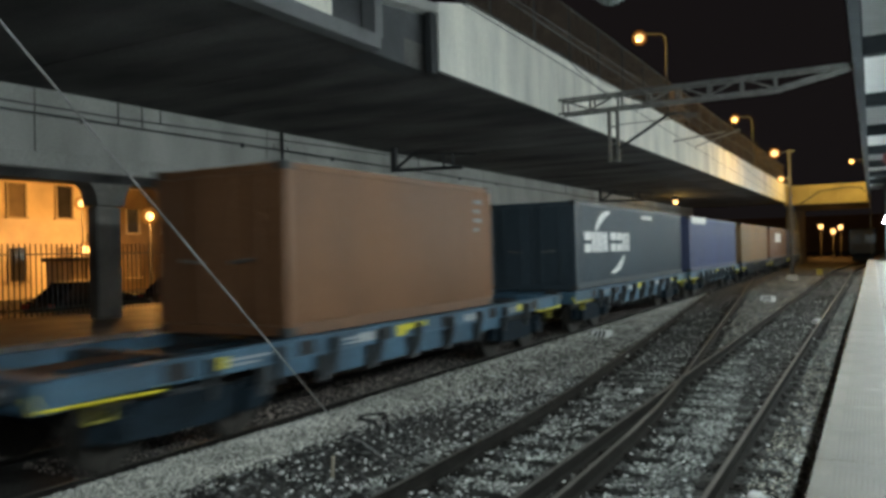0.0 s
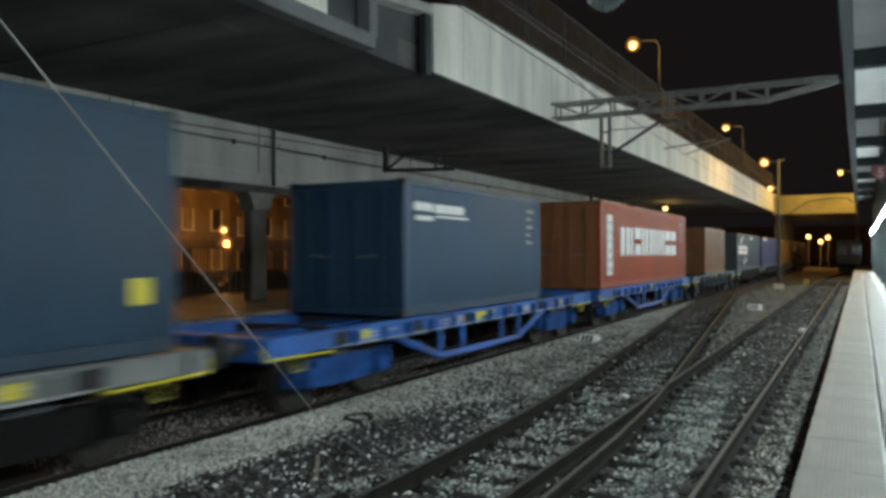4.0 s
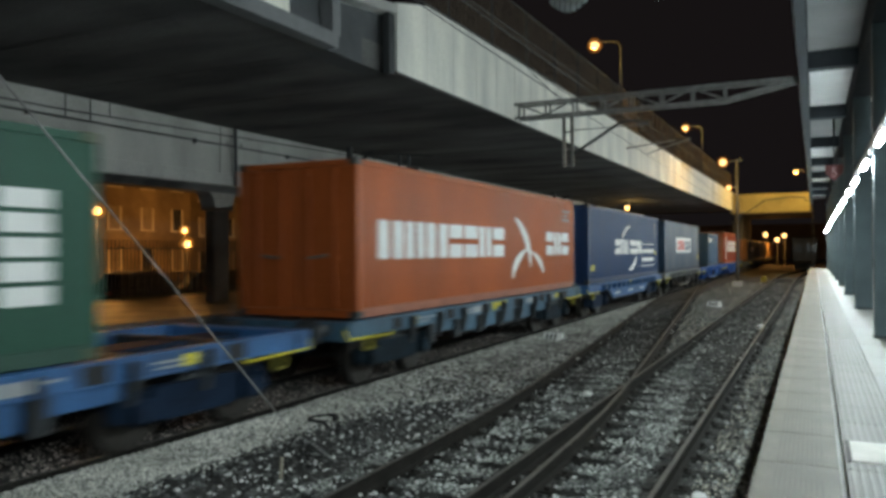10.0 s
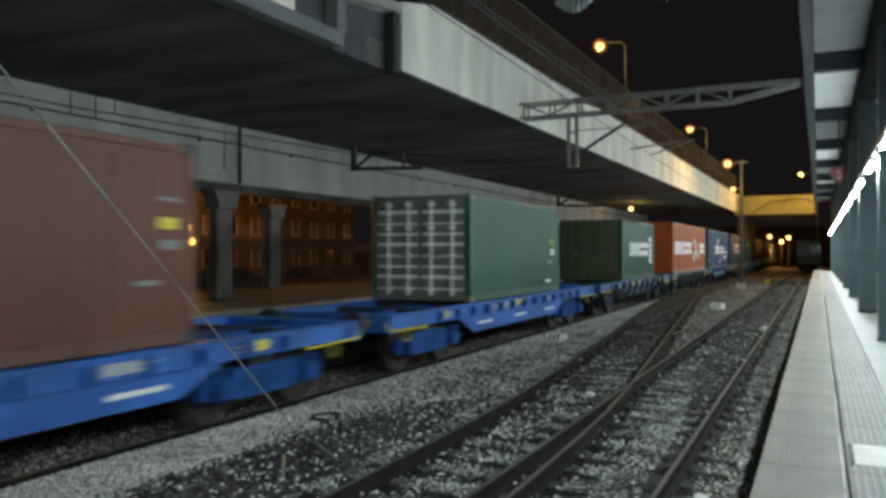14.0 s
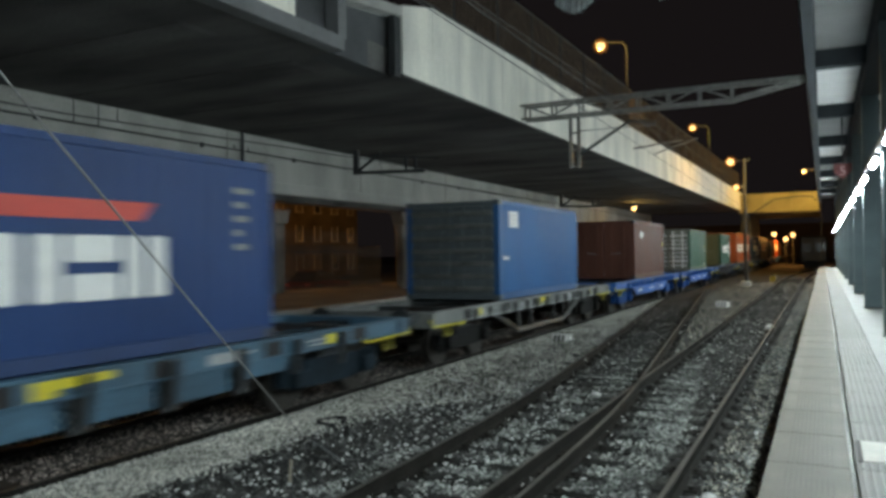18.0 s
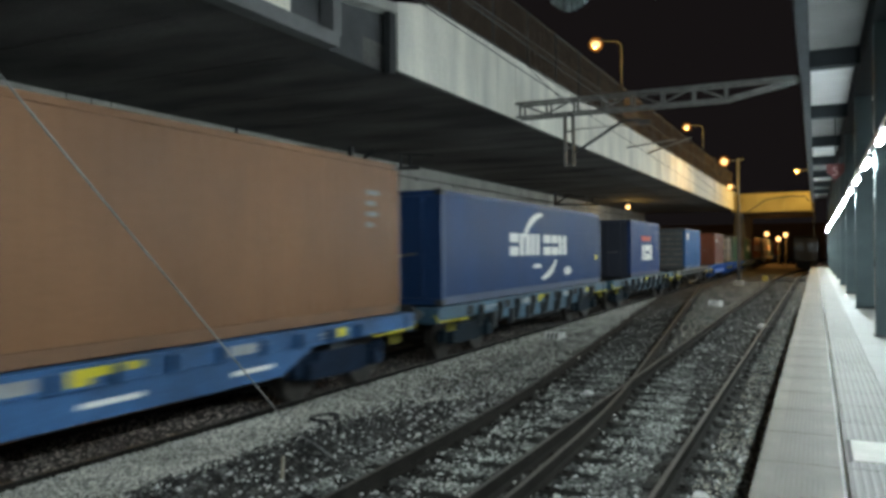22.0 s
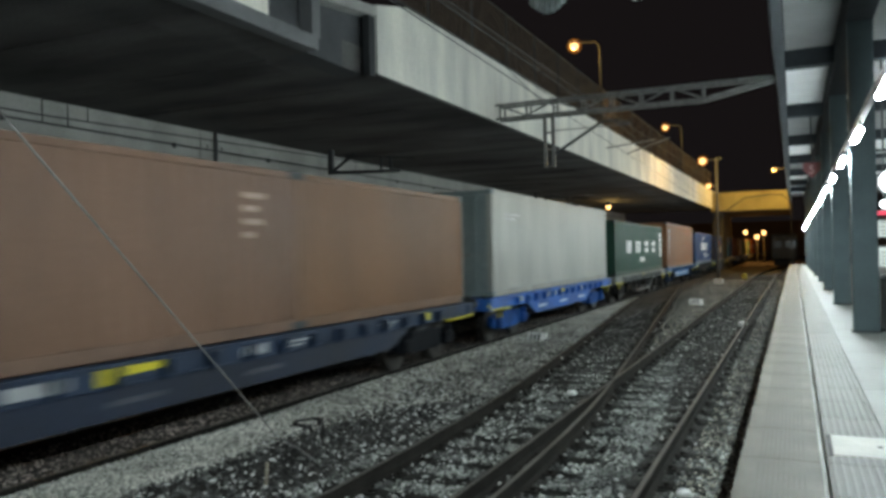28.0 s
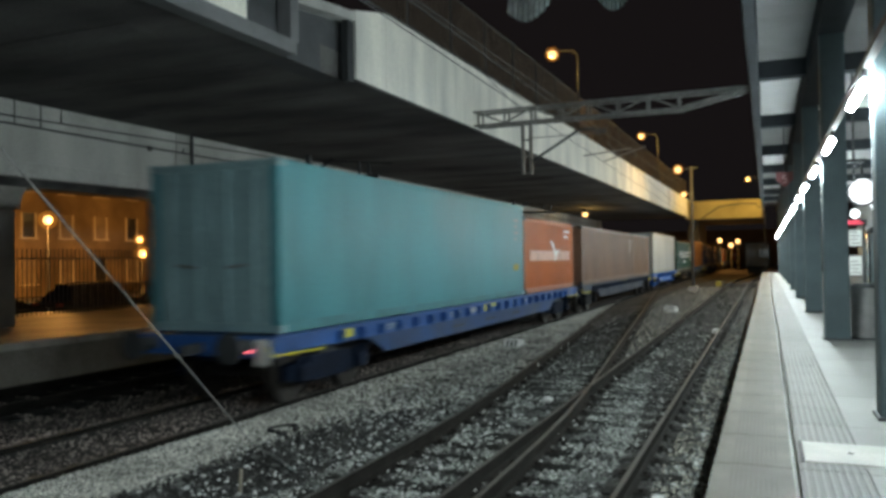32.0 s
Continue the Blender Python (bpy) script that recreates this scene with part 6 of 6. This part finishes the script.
for x, y, z, r in ((1.93, 20.2, 3.14, 0.10), (2.82, 24.0, 3.51, 0.13), (3.58, 30.0, 3.35, 0.15)):
    g = empty("globe_lamp", "round white lamp hanging over the platform", "lamp", "hanging globe lamps", at=(x, y, z))
    bm = bmesh.new()
    bmesh.ops.create_uvsphere(bm, u_segments=14, v_segments=10, radius=r)
    smooth(part("globe", bm, glow("globe_glow", (0.9, 0.97, 1.0), 3.0), g, "glowing white globe"))
    bm = bmesh.new()
    rod(bm, (0, 0, r - 0.01), (0, 0, ROOF - z + 0.02), 0.015, 6)
    part("stem", bm, STEEL_DARK, g)

# platform number sign
sign = empty("platform_sign", "hanging dark red platform sign with the number five", "sign", at=(0.62, 28.6, 4.78))
bm = bmesh.new()
prism(bm, [(-0.27, 0.0), (0.0, -0.27), (0.27, 0.0), (0.27, 0.27), (-0.27, 0.27)], "y", -0.03, 0.03)
part("board", bm, mat("sign_maroon", (0.16, 0.05, 0.05), 0.5), sign)
cu = bpy.data.curves.new("numeral", "FONT")
cu.body, cu.size, cu.extrude, cu.align_x = "5", 0.42, 0.004, "CENTER"
num = new("numeral", cu)
num.data.materials.append(mat("sign_pink", (0.55, 0.35, 0.35), 0.6))
num.parent = sign
num.matrix_basis = pose(0, -0.036, -0.12, 90)
bm = bmesh.new()
box(bm, -0.02, 0.02, -0.02, 0.02, 0.27, ROOF - 4.78 + 0.02)
part("hanger", bm, STEEL_DARK, sign)

# ---- small things on the ballast ----


def striped_block(x, y, w):
    b = empty("marker_block", "pale concrete block with three dark slots beside the track", "marker", "track marker blocks", at=(x, y, BED + 0.03))
    bm = bmesh.new()
    prism(bm, [(-0.2, 0.0), (0.1, 0.0), (0.1, 0.2), (0.06, 0.23), (0.0, 0.23)], "x", -w / 2, w / 2)
    part("block", bm, mat("block_white", (0.80, 0.80, 0.77), 0.8, vary=0.12, scale=5), b)
    for k in range(3):
        u = -w * 0.36 + k * w * 0.22
        bm = bmesh.new()
        prism(bm, [(-0.178, 0.032), (-0.03, 0.202), (-0.036, 0.208), (-0.184, 0.038)], "x", u, u + 0.06)
        part("slot", bm, BLACK, b)


striped_block(-6.2, 19.3, 0.5)
striped_block(-3.8, 33.8, 0.55)
bm = bmesh.new()
pts = []
for k in range(15):
    a = k / 14 * 5.6
    pts.append((-6.12 + 0.17 * math.cos(a), 8.72 + 0.22 * math.sin(a), -0.075 + 0.012 * math.sin(a * 2)))
pts += [(-5.95, 8.5, -0.09), (-5.82, 8.4, -0.11)]
tube(bm, pts, 0.03)
tagged(part("cable_loop", bm, BLACK), "black loop of cable lying on the pale gravel", "cable")
bm = bmesh.new()
rod(bm, (-5.06, 6.43, BED), (-5.03, 6.42, BED + 0.26), 0.02, 6)
tagged(part("wooden_stake", bm, mat("stake_wood", (0.35, 0.31, 0.24), 0.9)), "short pale wooden stake standing in the ballast", "stake")
for x, y, s, lab in ((-4.72, 16.1, 0.1, "white stone lying on the ballast"), (-1.47, 24.9, 0.14, "flat white stone slab between the rails"), (-6.15, 12.6, 0.07, "white stone on the pale gravel"), (-3.35, 12.2, 0.08, "white stone by a sleeper"), (-1.0, 7.5, 0.075, "white stone beside the platform rail")):
    bm = bmesh.new()
    bmesh.ops.create_icosphere(bm, subdivisions=2, radius=s)
    for v in bm.verts:
        v.co *= 1 + 0.3 * noise.noise(v.co * 14 + Vector((x, y, 0)))
        v.co.z *= 0.65
    ob = tagged(part("white_stone", bm, STONE_WHITE), lab, "stone", "white stones")
    ob.location = (x, y, BED + 0.07)
bm = bmesh.new()
bevel_box(bm, -0.2, 0.2, -0.04, 0.04, 0, 0.4, 0.02)
ob = tagged(part("yellow_marker", bm, mat("ochre_paint", (0.3, 0.24, 0.03), 0.7)), "yellow marker board beside the far track", "marker")
ob.location = (-3.5, 63, BED)

# metres that the train has gone, second by second
RUN = [
    -0.09, 7.69, 15.53, 23.28, 30.89, 38.40, 45.85, 53.26,
    60.62, 67.94, 75.26, 82.55, 89.81, 97.04, 104.28, 111.56,
    118.89, 126.20, 133.45, 140.61, 147.72, 154.77, 161.77, 168.76,
    175.88, 183.27, 191.00, 199.02, 207.16, 215.26, 223.29, 231.29,
    239.31,
]


def motions():
    for ob, middle, z in MOVING:
        walk(ob, [(float(t), pose(TRAIN_X, middle + s, z)) for t, s in enumerate(RUN)])
    # wheels roll without slipping; wheelsets that stand alike on their bogies share the same turn
    lead = {}
    for ob, middle, z in MOVING:
        for g in ob.children:
            if not g.name.startswith("bogie"):
                continue
            for ws in g.children:
                if not ws.name.startswith("wheelset"):
                    continue
                side = ws.location.y > 0
                if side not in lead:
                    rows = []
                    for k in range(0, 961, 2):
                        t = k / 30
                        s = float(np.interp(t, range(len(RUN)), RUN))
                        rows.append((t, pose(0, ws.location.y, 0.46, -math.degrees(s / 0.455) % 360)))
                    walk(ws, rows)
                    lead[side] = ws
                else:
                    keys = ws.animation_data_create()
                    ws.rotation_mode = "QUATERNION"
                    keys.action = lead[side].animation_data.action
                    keys.action_slot = lead[side].animation_data.action_slot


motions()
